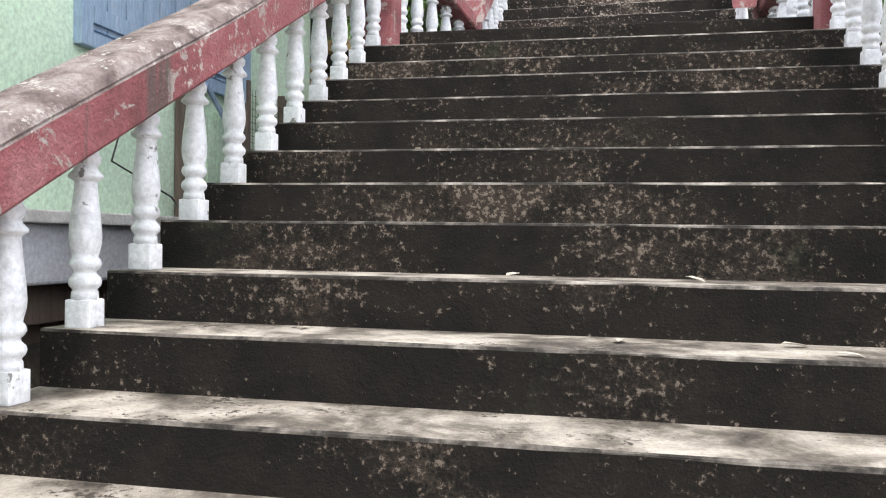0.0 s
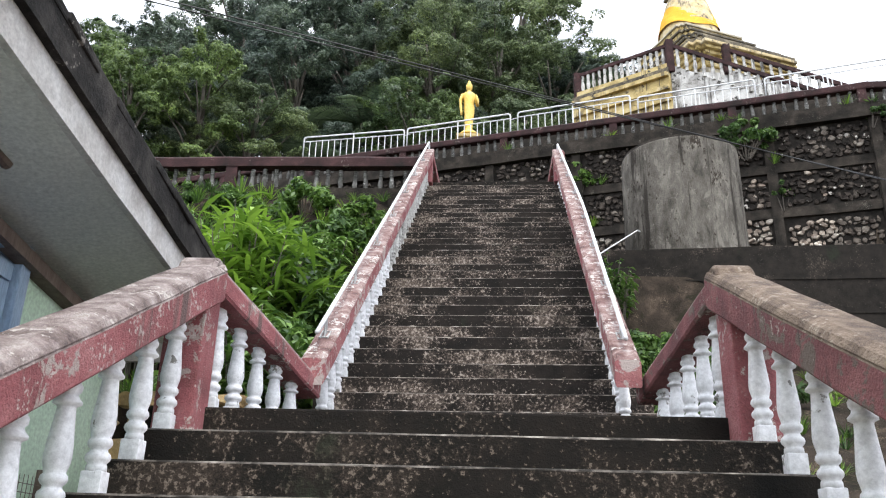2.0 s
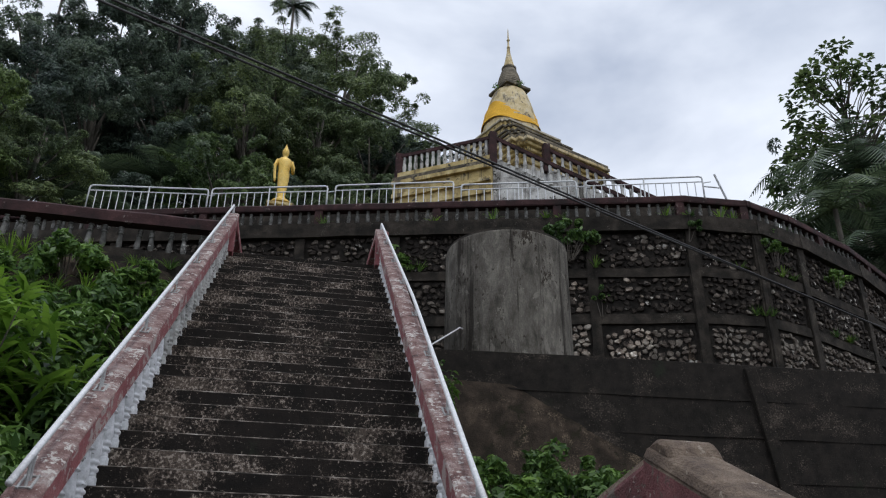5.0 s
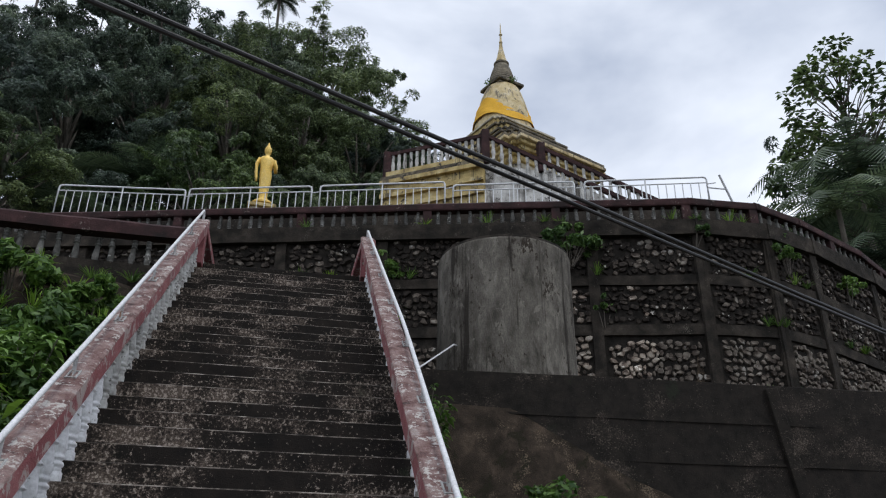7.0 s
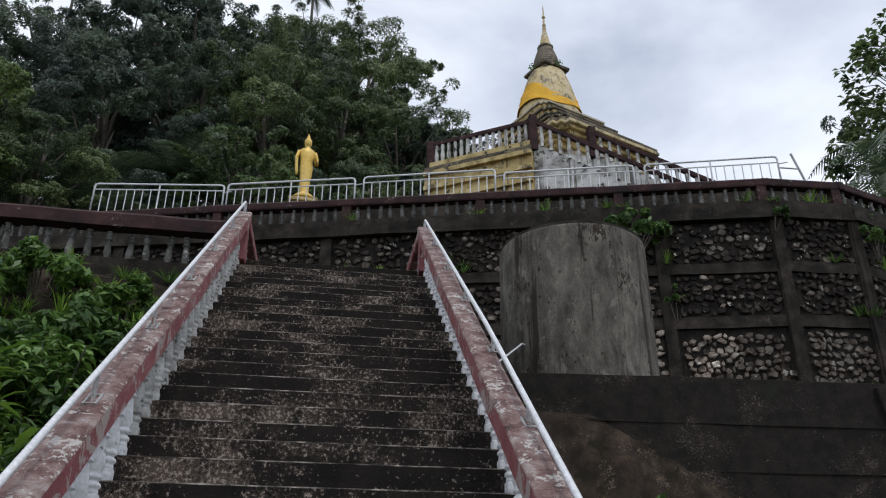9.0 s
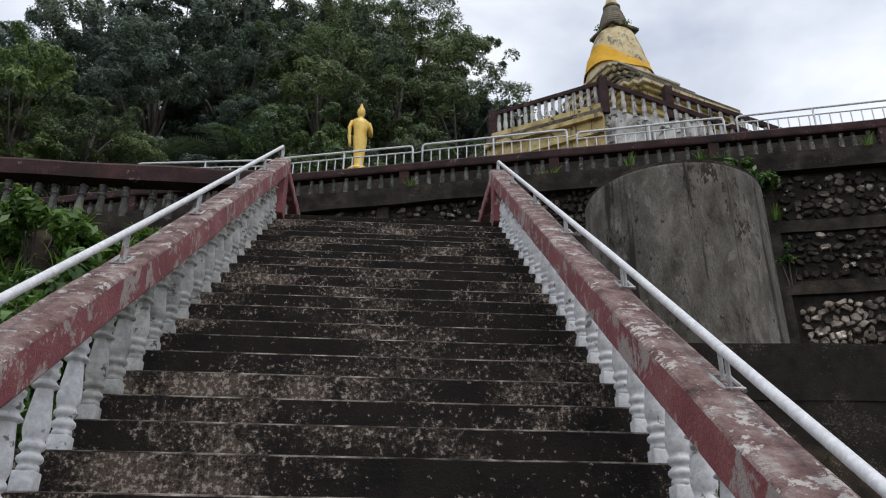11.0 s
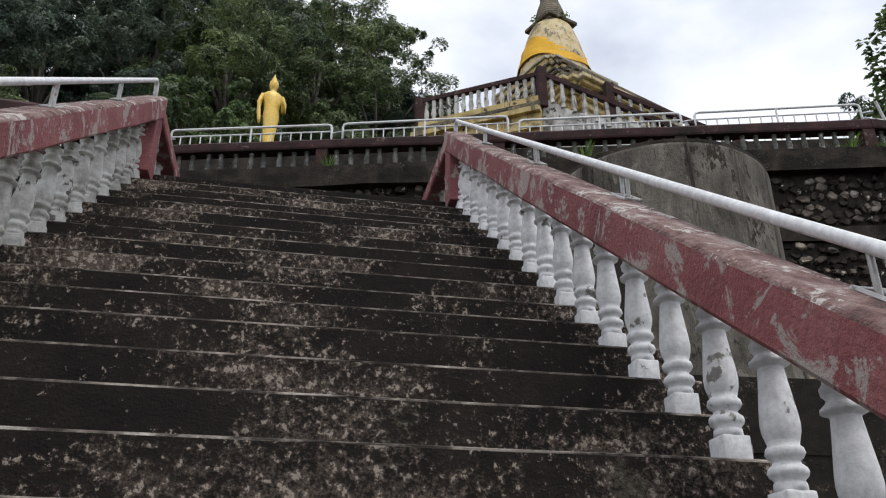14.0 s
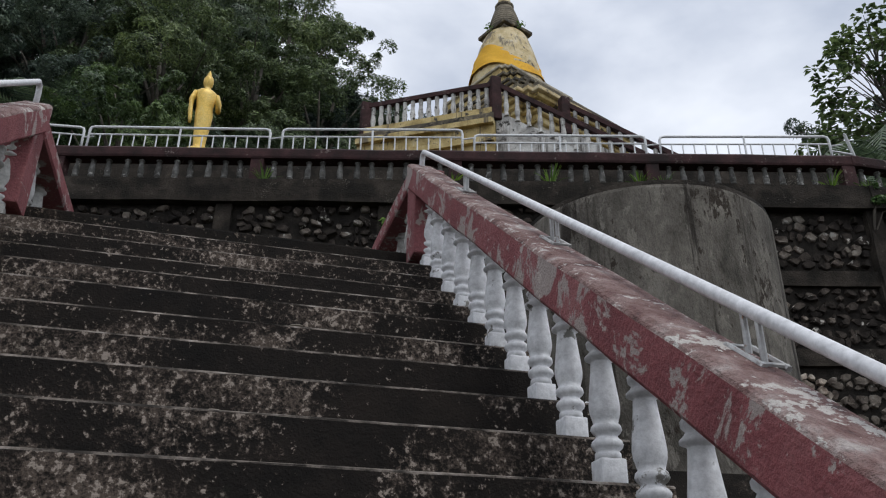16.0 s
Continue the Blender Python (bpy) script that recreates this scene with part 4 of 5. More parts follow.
for h, z0, z1, shift, mat in ((2.05, 13.4, 18.3, 0.8, WHITEWALL), (2.15, 18.3, 18.5, 0.8, GOLDWORN), (2.05, 18.5, 19.2, 0.8, CREAM), (2.15, 19.2, 19.33, 0.8, GOLDWORN), (2.1, 19.33, 19.46, 0.8, GOLDWORN), (2.22, 19.46, 19.58, 0.8, GOLDWORN), (2.33, 19.58, 19.72, 0.8, GOLDWORN), (2.46, 19.72, 19.86, 0.8, GOLDWORN), (2.58, 19.86, 19.98, 0.8, BELL), (2.54, 19.98, 20.12, 0.8, GRIME), (2.2, 20.12, 20.32, 0.6, BELL), (2.26, 20.32, 20.42, 0.6, GRIME),
                              (1.9, 20.42, 20.62, 0.4, GOLDWORN), (1.95, 20.62, 20.72, 0.4, GRIME), (1.7, 20.72, 20.95, 0.2, GOLDWORN), (1.76, 20.95, 21.05, 0.2, GRIME), (1.45, 21.05, 21.38, 0.0, GOLDWORN), (1.5, 21.38, 21.47, 0.0, CREAM)):
    k = shift / 0.8
    part("course", redented(h, z0, z1), mat, stupa, m=pose(0, 0, 0, 0, 0, 21) @ pose(0.55 * k, -0.1 * k, 0) @ Matrix.Diagonal((1 - 0.08 * k, 1, 1, 1)))
bm = bmesh.new()
lathe(bm, [(1.34, 21.45), (1.3, 21.58), (1.2, 21.63), (1.17, 21.8), (1.14, 22.0), (1.085, 22.35), (1.01, 22.75), (0.93, 23.1), (0.84, 23.45), (0.74, 23.75), (0.66, 23.92), (0.6, 24.0)], 40)
part("bell", rough_up(bm, 0.012, 2), BELL, stupa, "worn gold bell with pale patches", smooth=True)
bm = bmesh.new()
n = 60
rows_c = []
for j in range(9):
    f = j / 8
    z = 22.1 + 0.85 * f
    rr = 1.145 - 0.225 * f
    rows_c.append([bm.verts.new(((rr + 0.02 + 0.035 * math.sin(3 * (2 * math.pi * i / n) + j * 1.6) ** 2) * math.cos(2 * math.pi * i / n), (rr + 0.02 + 0.035 * math.sin(3 * (2 * math.pi * i / n) + j * 1.6) ** 2) * math.sin(2 * math.pi * i / n), z + 0.17 * math.sin(2 * (2 * math.pi * i / n) + 1) + 0.05 * math.sin(5 * (2 * math.pi * i / n) + j))) for i in range(n)])
for a, b in zip(rows_c, rows_c[1:]):
    for i in range(n):
        bm.faces.new((a[i], a[(i + 1) % n], b[(i + 1) % n], b[i]))
part("cloth", bm, CLOTH, stupa, "folded saffron cloth band", smooth=True)
part("throne_block", rough_up(boxes((-0.52, -0.52, 23.93, 0.52, 0.52, 24.04), (-0.62, -0.62, 24.04, 0.62, 0.62, 24.16), (-0.52, -0.52, 24.16, 0.52, 0.52, 24.24), bevel=0.03), 0.03, 2), GRIME, stupa, m=TURN_P)
prof = []
for i in range(10):
    f = i / 9
    prof += [(0.535 - 0.23 * f ** 1.5, 24.22 + 0.94 * f), (0.505 - 0.23 * f ** 1.5, 24.22 + 0.94 * f + 0.06)]
part("ringed_cone", lathe(bmesh.new(), prof, 28), CONE, stupa, "dark weathered ringed cone")
part("collar", lathe(bmesh.new(), [(0.26, 25.18), (0.31, 25.25), (0.31, 25.31), (0.22, 25.36)], 24), GRIME, stupa)
part("spire", lathe(bmesh.new(), [(0.235, 25.34), (0.23, 25.42), (0.18, 25.62), (0.125, 25.9), (0.085, 26.1), (0.06, 26.35), (0.075, 26.42), (0.045, 26.5), (0.035, 26.75), (0.075, 26.82), (0.03, 26.9), (0.018, 27.35), (0.006, 27.45)], 18), BELL, stupa, "gold spire with a thin finial")
rs_t = np.random.RandomState(77)
for a in (20, 200, 290):
    v, k = leaf_cloud(rs_t, [(0.66 * math.cos(radians(a)), 0.66 * math.sin(radians(a)), 24.12)], [0.16], 30, 0.07)
    part("weed", leaves_mesh("weed", v, k, LEAF_BUSH), None, stupa, "small weed rooted in the ledge")

# platform railings and the stair on the stupa's near side
P0, P1 = Vector((6.77, 20.6, 0)), Vector((3.88, 22.6, 0))
sr = thing("stupa_railing", "purple-brown railing with pale balusters on the stupa platform", "balustrade", group="stupa railings")
part("handrail", sweep(bmesh.new(), [(-0.08, 0), (-0.08, 0.13), (0.08, 0.13), (0.08, 0)], [(P0.x, P0.y, 19.02), (P1.x, P1.y, 19.02)]), DARKRED, sr)
bal_s = mesh_of("baluster", lathe(bmesh.new(), [(0.07, 0), (0.05, 0.12), (0.075, 0.3), (0.05, 0.5), (0.06, 0.68), (0.06, 0.75)], 8), WHITEWALL)
for i in range(1, 16):
    q = P0.lerp(P1, i / 16)
    part("baluster", bal_s, None, sr, m=pose(q.x, q.y, 18.3))
part("kerb", sweep(bmesh.new(), [(-0.14, 0), (-0.14, 0.2), (0.14, 0.2), (0.14, 0)], [(P0.x, P0.y, 18.14), (P1.x, P1.y, 18.14)]), GOLDWORN, sr)
for q, top in ((P0, 19.28), (P1, 19.2)):
    part("post", boxes((q.x - 0.13, q.y - 0.13, 18.0, q.x + 0.13, q.y + 0.13, top), bevel=0.02), DARKRED, sr)
# wall under the railing, gold mouldings outward
pw = thing("platform_wall", "gold moulded platform wall with a whitewashed base", "wall", kind="structure")
for z0, z1, o, mat in ((13.4, 16.3, 0.0, WHITEWALL), (16.3, 16.5, 0.10, GRIME), (16.5, 16.85, 0.03, GOLDWORN), (16.85, 17.02, 0.14, GOLDWORN), (17.02, 17.3, 0.04, GOLDWORN), (17.3, 17.45, 0.16, GOLDWORN), (17.45, 17.8, 0.06, GOLDWORN), (17.8, 17.95, 0.2, GOLDWORN), (17.95, 18.15, 0.1, GRIME)):
    part("course", sweep(bmesh.new(), [(-o - 0.1, z0), (-o - 0.1, z1), (1.2, z1), (1.2, z0)], [(P1.x - 0.1, P1.y + 0.1, 0), (P0.x, P0.y + 0.02, 0)][::-1]), mat, pw)
# stair rails falling away to the side of the platform
D = Vector((0.89, -0.455, 0))
for off, up, span in ((Vector((0, 0, 0)), 19.24, 6.6), (Vector((1.98, 0.1, 0)), 19.14, 6.0)):
    ra, rb = P0 + off, P0 + off + D * span
    fall = 0.7 * span
    sr = thing("stupa_railing", "purple-brown stair railing with stained white balusters beside the stupa", "balustrade", group="stupa railings")
    part("handrail", sweep(bmesh.new(), [(-0.08, 0), (-0.08, 0.15), (0.08, 0.15), (0.08, 0)], [(ra.x, ra.y, up - 0.2), (rb.x, rb.y, up - 0.2 - fall)]), DARKRED, sr)
    n = int(span / 0.27)
    for i in range(1, n):
        q = ra.lerp(rb, i / n)
        part("baluster", bal_s, None, sr, m=pose(q.x, q.y, up - 0.2 - fall * i / n - 0.74))
    bm = bmesh.new()
    lo = [bm.verts.new(p) for p in ((ra.x, ra.y, 13.4), (rb.x, rb.y, 13.4), (rb.x, rb.y, max(13.45, up - 0.9 - fall)), (ra.x, ra.y, up - 0.9))]
    hi = [bm.verts.new(v.co + Vector((0.08, 0.18, 0))) for v in lo]
    bm.faces.new(lo)
    bm.faces.new(hi[::-1])
    for i in range(4):
        bm.faces.new((lo[i], hi[i], hi[(i + 1) % 4], lo[(i + 1) % 4]))
    bmesh.ops.recalc_face_normals(bm, faces=bm.faces)
    part("stringer_wall", bm, WHITEWALL, sr, "stained white stair side")
    part("post", boxes((ra.x - 0.12, ra.y - 0.12, up - 1.1, ra.x + 0.12, ra.y + 0.12, up + 0.06), bevel=0.02), DARKRED, sr)
pl = thing("platform_floor", "cement platform round the stupa plinth", "platform", kind="structure")
bm = bmesh.new()
pts = [(6.8, 20.7), (8.75, 20.75), (11.2, 22.2), (10.5, 26.0), (6.0, 26.5), (3.95, 22.8)]
lo = [bm.verts.new((x, y, 13.4)) for x, y in pts]
hi = [bm.verts.new((x, y, 18.12)) for x, y in pts]
bm.faces.new(lo[::-1])
bm.faces.new(hi)
for i in range(6):
    bm.faces.new((lo[i], lo[(i + 1) % 6], hi[(i + 1) % 6], hi[i]))
part("platform_block", bm, WHITEWALL, pl)

# ---- house beside the stairs ----
house = thing("house", "pale green rendered house with blue shutters and a dark tiled roof", "house")
HX = -2.62
for b in ((HX - 0.2, -9.0, 1.45, HX, -1.32, 4.3), (HX - 0.2, 0.62, 1.1, HX, 1.95, 4.3), (HX - 0.2, -1.32, 1.45, HX, 0.62, 2.40), (HX - 0.2, -1.32, 3.72, HX, 0.62, 4.3), (HX - 6, 1.75, 0.0, HX - 0.2, 1.95, 4.3)):
    part("wall", boxes(b), GREEN, house)
part("base_wall", boxes((HX - 0.2, -9.0, -0.3, HX - 0.02, -2.1, 1.0), (HX - 0.2, -1.25, -0.3, HX - 0.02, 1.95, 1.0)), WOOD, house)
part("ledge", rough_up(boxes((HX - 0.3, -9.0, 1.17, HX + 0.22, -0.42, 1.47), bevel=0.015), 0.004, 3), PALEWALL, house, "grey white cement ledge")
part("ledge_trim", boxes((HX - 0.02, -9.0, 1.45, HX + 0.27, -0.40, 1.51), bevel=0.008), FASCIA, house)
part("beam", boxes((HX - 0.3, -9.0, 0.98, HX + 0.12, -0.6, 1.17), bevel=0.01), WOOD, house)
# Added back panel, coloured as the shade seen through the cellar doorway.
part("cellar_back", boxes((HX - 1.6, -2.4, -0.3, HX - 1.5, -1.0, 1.05)), SHADE_BLACK, house, "near-black panel that stands in for shade in the cellar")
door_frame = part("cellar_frame", boxes((HX - 0.05, -2.16, -0.3, HX + 0.03, -2.08, 0.98), (HX - 0.05, -1.27, -0.3, HX + 0.03, -1.19, 0.98), (HX - 0.05, -2.08, 0.88, HX + 0.03, -1.27, 0.97)), WOOD, house)
win = part("window", boxes((HX - 0.12, -1.34, 2.38, HX + 0.05, -1.24, 3.74), (HX - 0.12, 0.54, 2.38, HX + 0.05, 0.64, 3.74), (HX - 0.12, -1.24, 3.64, HX + 0.05, 0.54, 3.74), (HX - 0.12, -1.24, 2.38, HX + 0.05, 0.54, 2.46), bevel=0.006), BLUE, house, "blue timber window frame")
for y0, y1 in ((-1.23, -0.36), (-0.34, 0.53)):
    sh = part("shutter", boxes((HX - 0.04, y0, 2.47, HX - 0.015, y1, 3.63)), BLUE, win, "faded blue plank shutter")
    n = 5
    for i in range(n):
        a = y0 + (y1 - y0) * i / n
        part("shutter_board", boxes((HX - 0.018, a + 0.006, 2.49, HX + 0.004, a + (y1 - y0) / n - 0.006, 3.61), bevel=0.004), BLUE, win)
    for z in (2.52, 3.02, 3.5):
        part("shutter_batten", boxes((HX + 0.002, y0 + 0.03, z, HX + 0.024, y1 - 0.03, z + 0.09), bevel=0.004), BLUE, win)
part("corner_post", rough_up(boxes((HX + 0.01, -0.36, 1.1, HX + 0.09, -0.27, 2.42), bevel=0.006), 0.004, 5), WOOD, house, "weathered timber post")
for i in range(6):
    part("plank", boxes((HX + 0.005, -0.24 + i * 0.13, 0.9, HX + 0.035, -0.12 + i * 0.13, 2.25 - 0.03 * (i % 3)), bevel=0.004), GREEN, house, "pale green plank")
bm = bmesh.new()
for i in range(14):
    tube(bm, [(HX + 0.06, 0.6 + i * 0.05, 1.5), (HX + 0.06, 0.6 + i * 0.05, 2.5)], 0.002, 4)
for i in range(20):
    tube(bm, [(HX + 0.06, 0.6, 1.5 + i * 0.05), (HX + 0.06, 1.25, 1.5 + i * 0.05)], 0.002, 4)
part("wire_mesh", bm, WOOD, house, "fine wire mesh panel")
part("mesh_frame", boxes((HX + 0.0, 0.56, 1.4, HX + 0.07, 0.6, 2.55)), WOOD, house)
part("mesh_frame", boxes((HX + 0.0, 1.25, 1.4, HX + 0.07, 1.29, 2.55)), WOOD, house)
part("strut", tube(bmesh.new(), [(HX + 0.08, -0.1, 2.4), (HX + 0.1, 0.75, 1.75)], 0.02, 6), BLUE, house)


def eave(y):
    return 3.88 - 0.105 * y


bm = bmesh.new()
for (xa, xb, lo, hi) in ((HX - 0.1, -1.93, 0.0, 0.03),):
    vs = [bm.verts.new(p) for p in ((xa, -8.6, eave(-8.6) + lo - 0.02), (xb, -8.6, eave(-8.6) + lo), (xb, 2.25, eave(2.25) + lo), (xa, 2.25, eave(2.25) + lo - 0.10))]
    ws = [bm.verts.new(v.co + Vector((0, 0, hi))) for v in vs]
    bm.faces.new(vs[::-1])
    bm.faces.new(ws)
    for i in range(4):
        bm.faces.new((vs[i], vs[(i + 1) % 4], ws[(i + 1) % 4], ws[i]))
bmesh.ops.recalc_face_normals(bm, faces=bm.faces)
part("soffit", bm, SOFFIT, house)
part("barge_board", rough_up(sweep(bmesh.new(), [(-0.02, -0.01), (-0.02, 0.17), (0.02, 0.17), (0.02, -0.01)], steps_between((-1.91, -8.6, eave(-8.6)), (-1.91, 2.27, eave(2.27)), 30)), 0.003, 4), FASCIA, house, "stained white barge board")
part("cornice", sweep(bmesh.new(), [(-0.05, 0), (-0.05, 0.08), (0.05, 0.08), (0.05, 0)], [(HX + 0.05, -8.6, eave(-8.6) - 0.12), (HX + 0.05, 1.95, eave(1.95) - 0.22)]), WOOD, house)
part("conduit", tube(bmesh.new(), [(-2.3, -1.9, eave(-1.9) - 0.05), (-2.3, -0.25, eave(-0.25) - 0.05)], 0.03, 8), WOOD, house, "brown batten under the eave")
part("end_board", boxes((-8, 2.22, 3.45, -1.93, 2.26, 3.68)), FASCIA, house)
part("verge_board", rough_up(sweep(bmesh.new(), [(-0.02, 0.17), (-0.02, 0.36), (0.03, 0.36), (0.03, 0.17)], steps_between((-1.875, -8.6, eave(-8.6)), (-1.875, 2.27, eave(2.27)), 40)), 0.008, 5), ROOF, house, "blackened verge")
rng = random.Random(3)
tile_mesh = mesh_of("verge_tile", rough_up(boxes((-0.42, 0, 0, 0.02, 0.36, 0.055), bevel=0.012), 0.006, 9), ROOF)
n = 36
for i in range(n):
    y = -8.7 + i * 10.95 / n
    part("verge_tile", tile_mesh, None, house, m=pose(-1.86 + rng.uniform(-0.015, 0.015), y, eave(y) + 0.35 + rng.uniform(-0.008, 0.008), -8 + rng.uniform(-1.5, 1.5), 0, rng.uniform(-2, 2)))
part("roof", sweep(bmesh.new(), [(-5.2, 0.19), (-5.2, 0.38), (0.0, 0.38), (0.0, 0.18)], [(-1.87, -8.6, eave(-8.6)), (-1.87, 2.27, eave(2.27))]), ROOF, house)

# ochre rubble wall behind the house
rng = random.Random(11)
rw = thing("rubble_bank_wall", "low ochre rubble wall at the foot of the bank", "wall")
part("backing", boxes((-3.4, 2.12, 0.8, -1.62, 2.4, 3.15)), SOIL, rw)
ochre_kinds = [mesh_of("stone", stone_mesh(rng, 1, 1, 1), OCHRE) for _ in range(8)]
z = 1.2
while z < 3.1:
    h, x = rng.uniform(0.13, 0.22), -3.3
    while x < -1.66:
        w = rng.uniform(0.14, 0.3)
        part("stone", rng.choice(ochre_kinds), None, rw, m=pose(x + w / 2, 2.13, z + h / 2, 0, rng.uniform(-12, 12), 0) @ Matrix.Diagonal((w * 0.95, 0.1, h * 0.95, 1)))
        x += w + 0.015
    z += h + 0.012

# ---- overhead cables ----
for y_at, y_slope, z_at, z_slope, sag in ((-0.627, 0.421, 4.111, -0.005, 0.0024), (-0.630, 0.394, 4.123, -0.031, 0.0022)):
    pts = []
    for i in range(61):
        x = -30 + i
        pts.append((x, y_at + y_slope * x, z_at + z_slope * x + sag * x * x))
    tagged(part("overhead_cable", tube(bmesh.new(), pts, 0.0029, 8), CABLE), "black overhead service cable crossing the stairs", "cable", group="overhead cables")
wire = part("hanging_wire", tube(bmesh.new(), [(HX + 0.05, -0.9, 2.2), (HX + 0.2, -1.3, 1.78), (HX + 0.25, -0.8, 1.62), (HX + 0.12, -0.4, 1.5)], 0.006, 5), CABLE)
tagged(wire, "loose black wire hanging on the green wall", "wire")


# ---- plants ----
def spray_mesh(name, rs, centres, dirs, radii, count, size, mat, long=2.0):
    """Many small pointed leaves on the outer face of every clump, each turned about the way that its clump faces."""
    c = np.repeat(np.array(centres, float), count, axis=0)
    o = np.repeat(np.array(dirs, float), count, axis=0)
    r = np.repeat(np.array(radii, float), count)
    n = len(c)
    d = rs.normal(size=(n, 3)) + o * 0.75
    d /= np.linalg.norm(d, axis=1)[:, None]
    p = c + d * (r * rs.uniform(0.2, 1.0, n) ** 0.4)[:, None] * np.array([1, 1, 0.72])
    up = d * 0.6 + o * 0.45 + np.array([0, 0, 0.5]) + rs.normal(scale=0.42, size=(n, 3))
    up /= np.linalg.norm(up, axis=1)[:, None]
    a = np.cross(up, rs.normal(size=(n, 3)))
    a[:, 2] -= 0.35
    a /= np.linalg.norm(a, axis=1)[:, None]
    b = np.cross(up, a)
    s_ = size * rs.uniform(0.6, 1.4, n)[:, None]
    v = np.empty((n, 3, 3))
    v[:, 0] = p - b * s_ * 0.45
    v[:, 1] = p + b * s_ * 0.45
    v[:, 2] = p + a * s_ * long
    me = bpy.data.meshes.new(name)
    me.vertices.add(3 * n)
    me.vertices.foreach_set("co", v.ravel())
    me.loops.add(3 * n)
    me.loops.foreach_set("vertex_index", np.arange(3 * n, dtype=np.int32))
    me.polygons.add(n)
    me.polygons.foreach_set("loop_start", np.arange(0, 3 * n, 3, dtype=np.int32))
    me.polygons.foreach_set("loop_total", np.full(n, 3, dtype=np.int32))
    me.update(calc_edges=True)
    me.materials.append(mat)
    return me


def tree(seed, height, spread, mat, size=0.11, boughs=16, tufts=16, per=190, crown_from=0.3, loose=10):
    """A tapered trunk, a limb to every bough, and on each bough a dome of leafy tufts with dark hollows between the domes."""
    rs = np.random.RandomState(seed)
    ob = thing("tree", "tall dense broadleaf tree on the hillside behind the terrace", "tree")
    centres, dirs, radii = [], [], []
    wood = bmesh.new()
    lean = rs.uniform(-0.06, 0.06, 2) * height
    trunk = [(lean[0] * f * f, lean[1] * f * f, height * 0.9 * f) for f in (0, 0.2, 0.4, 0.6, 0.8, 1.0)]
    tube(wood, trunk, [0.02 * height * (1 - 0.85 * f) + 0.02 for f in (0, 0.2, 0.4, 0.6, 0.8, 1.0)], 8)
    for i in range(boughs):
        f = crown_from + (0.95 - crown_from) * ((i + rs.uniform(0, 1)) / boughs) ** 0.85
        wide = math.sin(min(1.0, (1.08 - f) / (1.08 - crown_from) * 1.3) * math.pi * 0.5)
        a = i * 2.4 + rs.uniform(-0.5, 0.5)
        q = spread * wide * rs.uniform(0.45, 0.85)
        p = np.array([lean[0] * f * f + q * math.cos(a), lean[1] * f * f + q * math.sin(a), height * f])
        big = spread * rs.uniform(0.24, 0.4)
        g = max(0.15, f - 0.22)
        start = (lean[0] * g * g, lean[1] * g * g, height * 0.9 * g)
        mid = (0.5 * (start[0] + p[0]), 0.5 * (start[1] + p[1]), 0.4 * start[2] + 0.6 * p[2])
        tube(wood, [start, mid, tuple(p)], [0.0075 * height, 0.005 * height, 0.02], 6)
        for _ in range(tufts):
            d = rs.normal(size=3) + np.array([0.5 * math.cos(a), 0.5 * math.sin(a), 0.55])
            d /= np.linalg.norm(d)
            c = p + d * big * rs.uniform(0.7, 1.08) * np.array([1, 1, 0.72])
            centres.append(c)
            dirs.append(d)
            radii.append(big * rs.uniform(0.2, 0.42))
    for i in range(loose):
        # single sprays on bare twigs that break the outline
        a, f = rs.uniform(0, 2 * math.pi), rs.uniform(max(0.45, crown_from), 1.0)
        wide = math.sin(min(1.0, (1.08 - f) / (1.08 - crown_from) * 1.3) * math.pi * 0.5)
        d = np.array([math.cos(a), math.sin(a), rs.uniform(0.0, 0.7)])
        base = np.array([0.5 * spread * wide * math.cos(a), 0.5 * spread * wide * math.sin(a), height * f * 0.96])
        tip = base + d * spread * rs.uniform(0.45, 0.75)
        tube(wood, [tuple(base), tuple(0.5 * (base + tip) + np.array([0, 0, 0.06 * spread])), tuple(tip)], [0.03, 0.02, 0.008], 4)
        for g in (0.62, 0.82, 1.0):
            centres.append(base + (tip - base) * g)
            dirs.append(d / np.linalg.norm(d))
            radii.append(spread * rs.uniform(0.05, 0.1))
    part("trunk", wood, BARK, ob, smooth=True)
    part("crown", spray_mesh("crown", rs, centres, dirs, radii, per, size, mat), None, ob)
    return ob


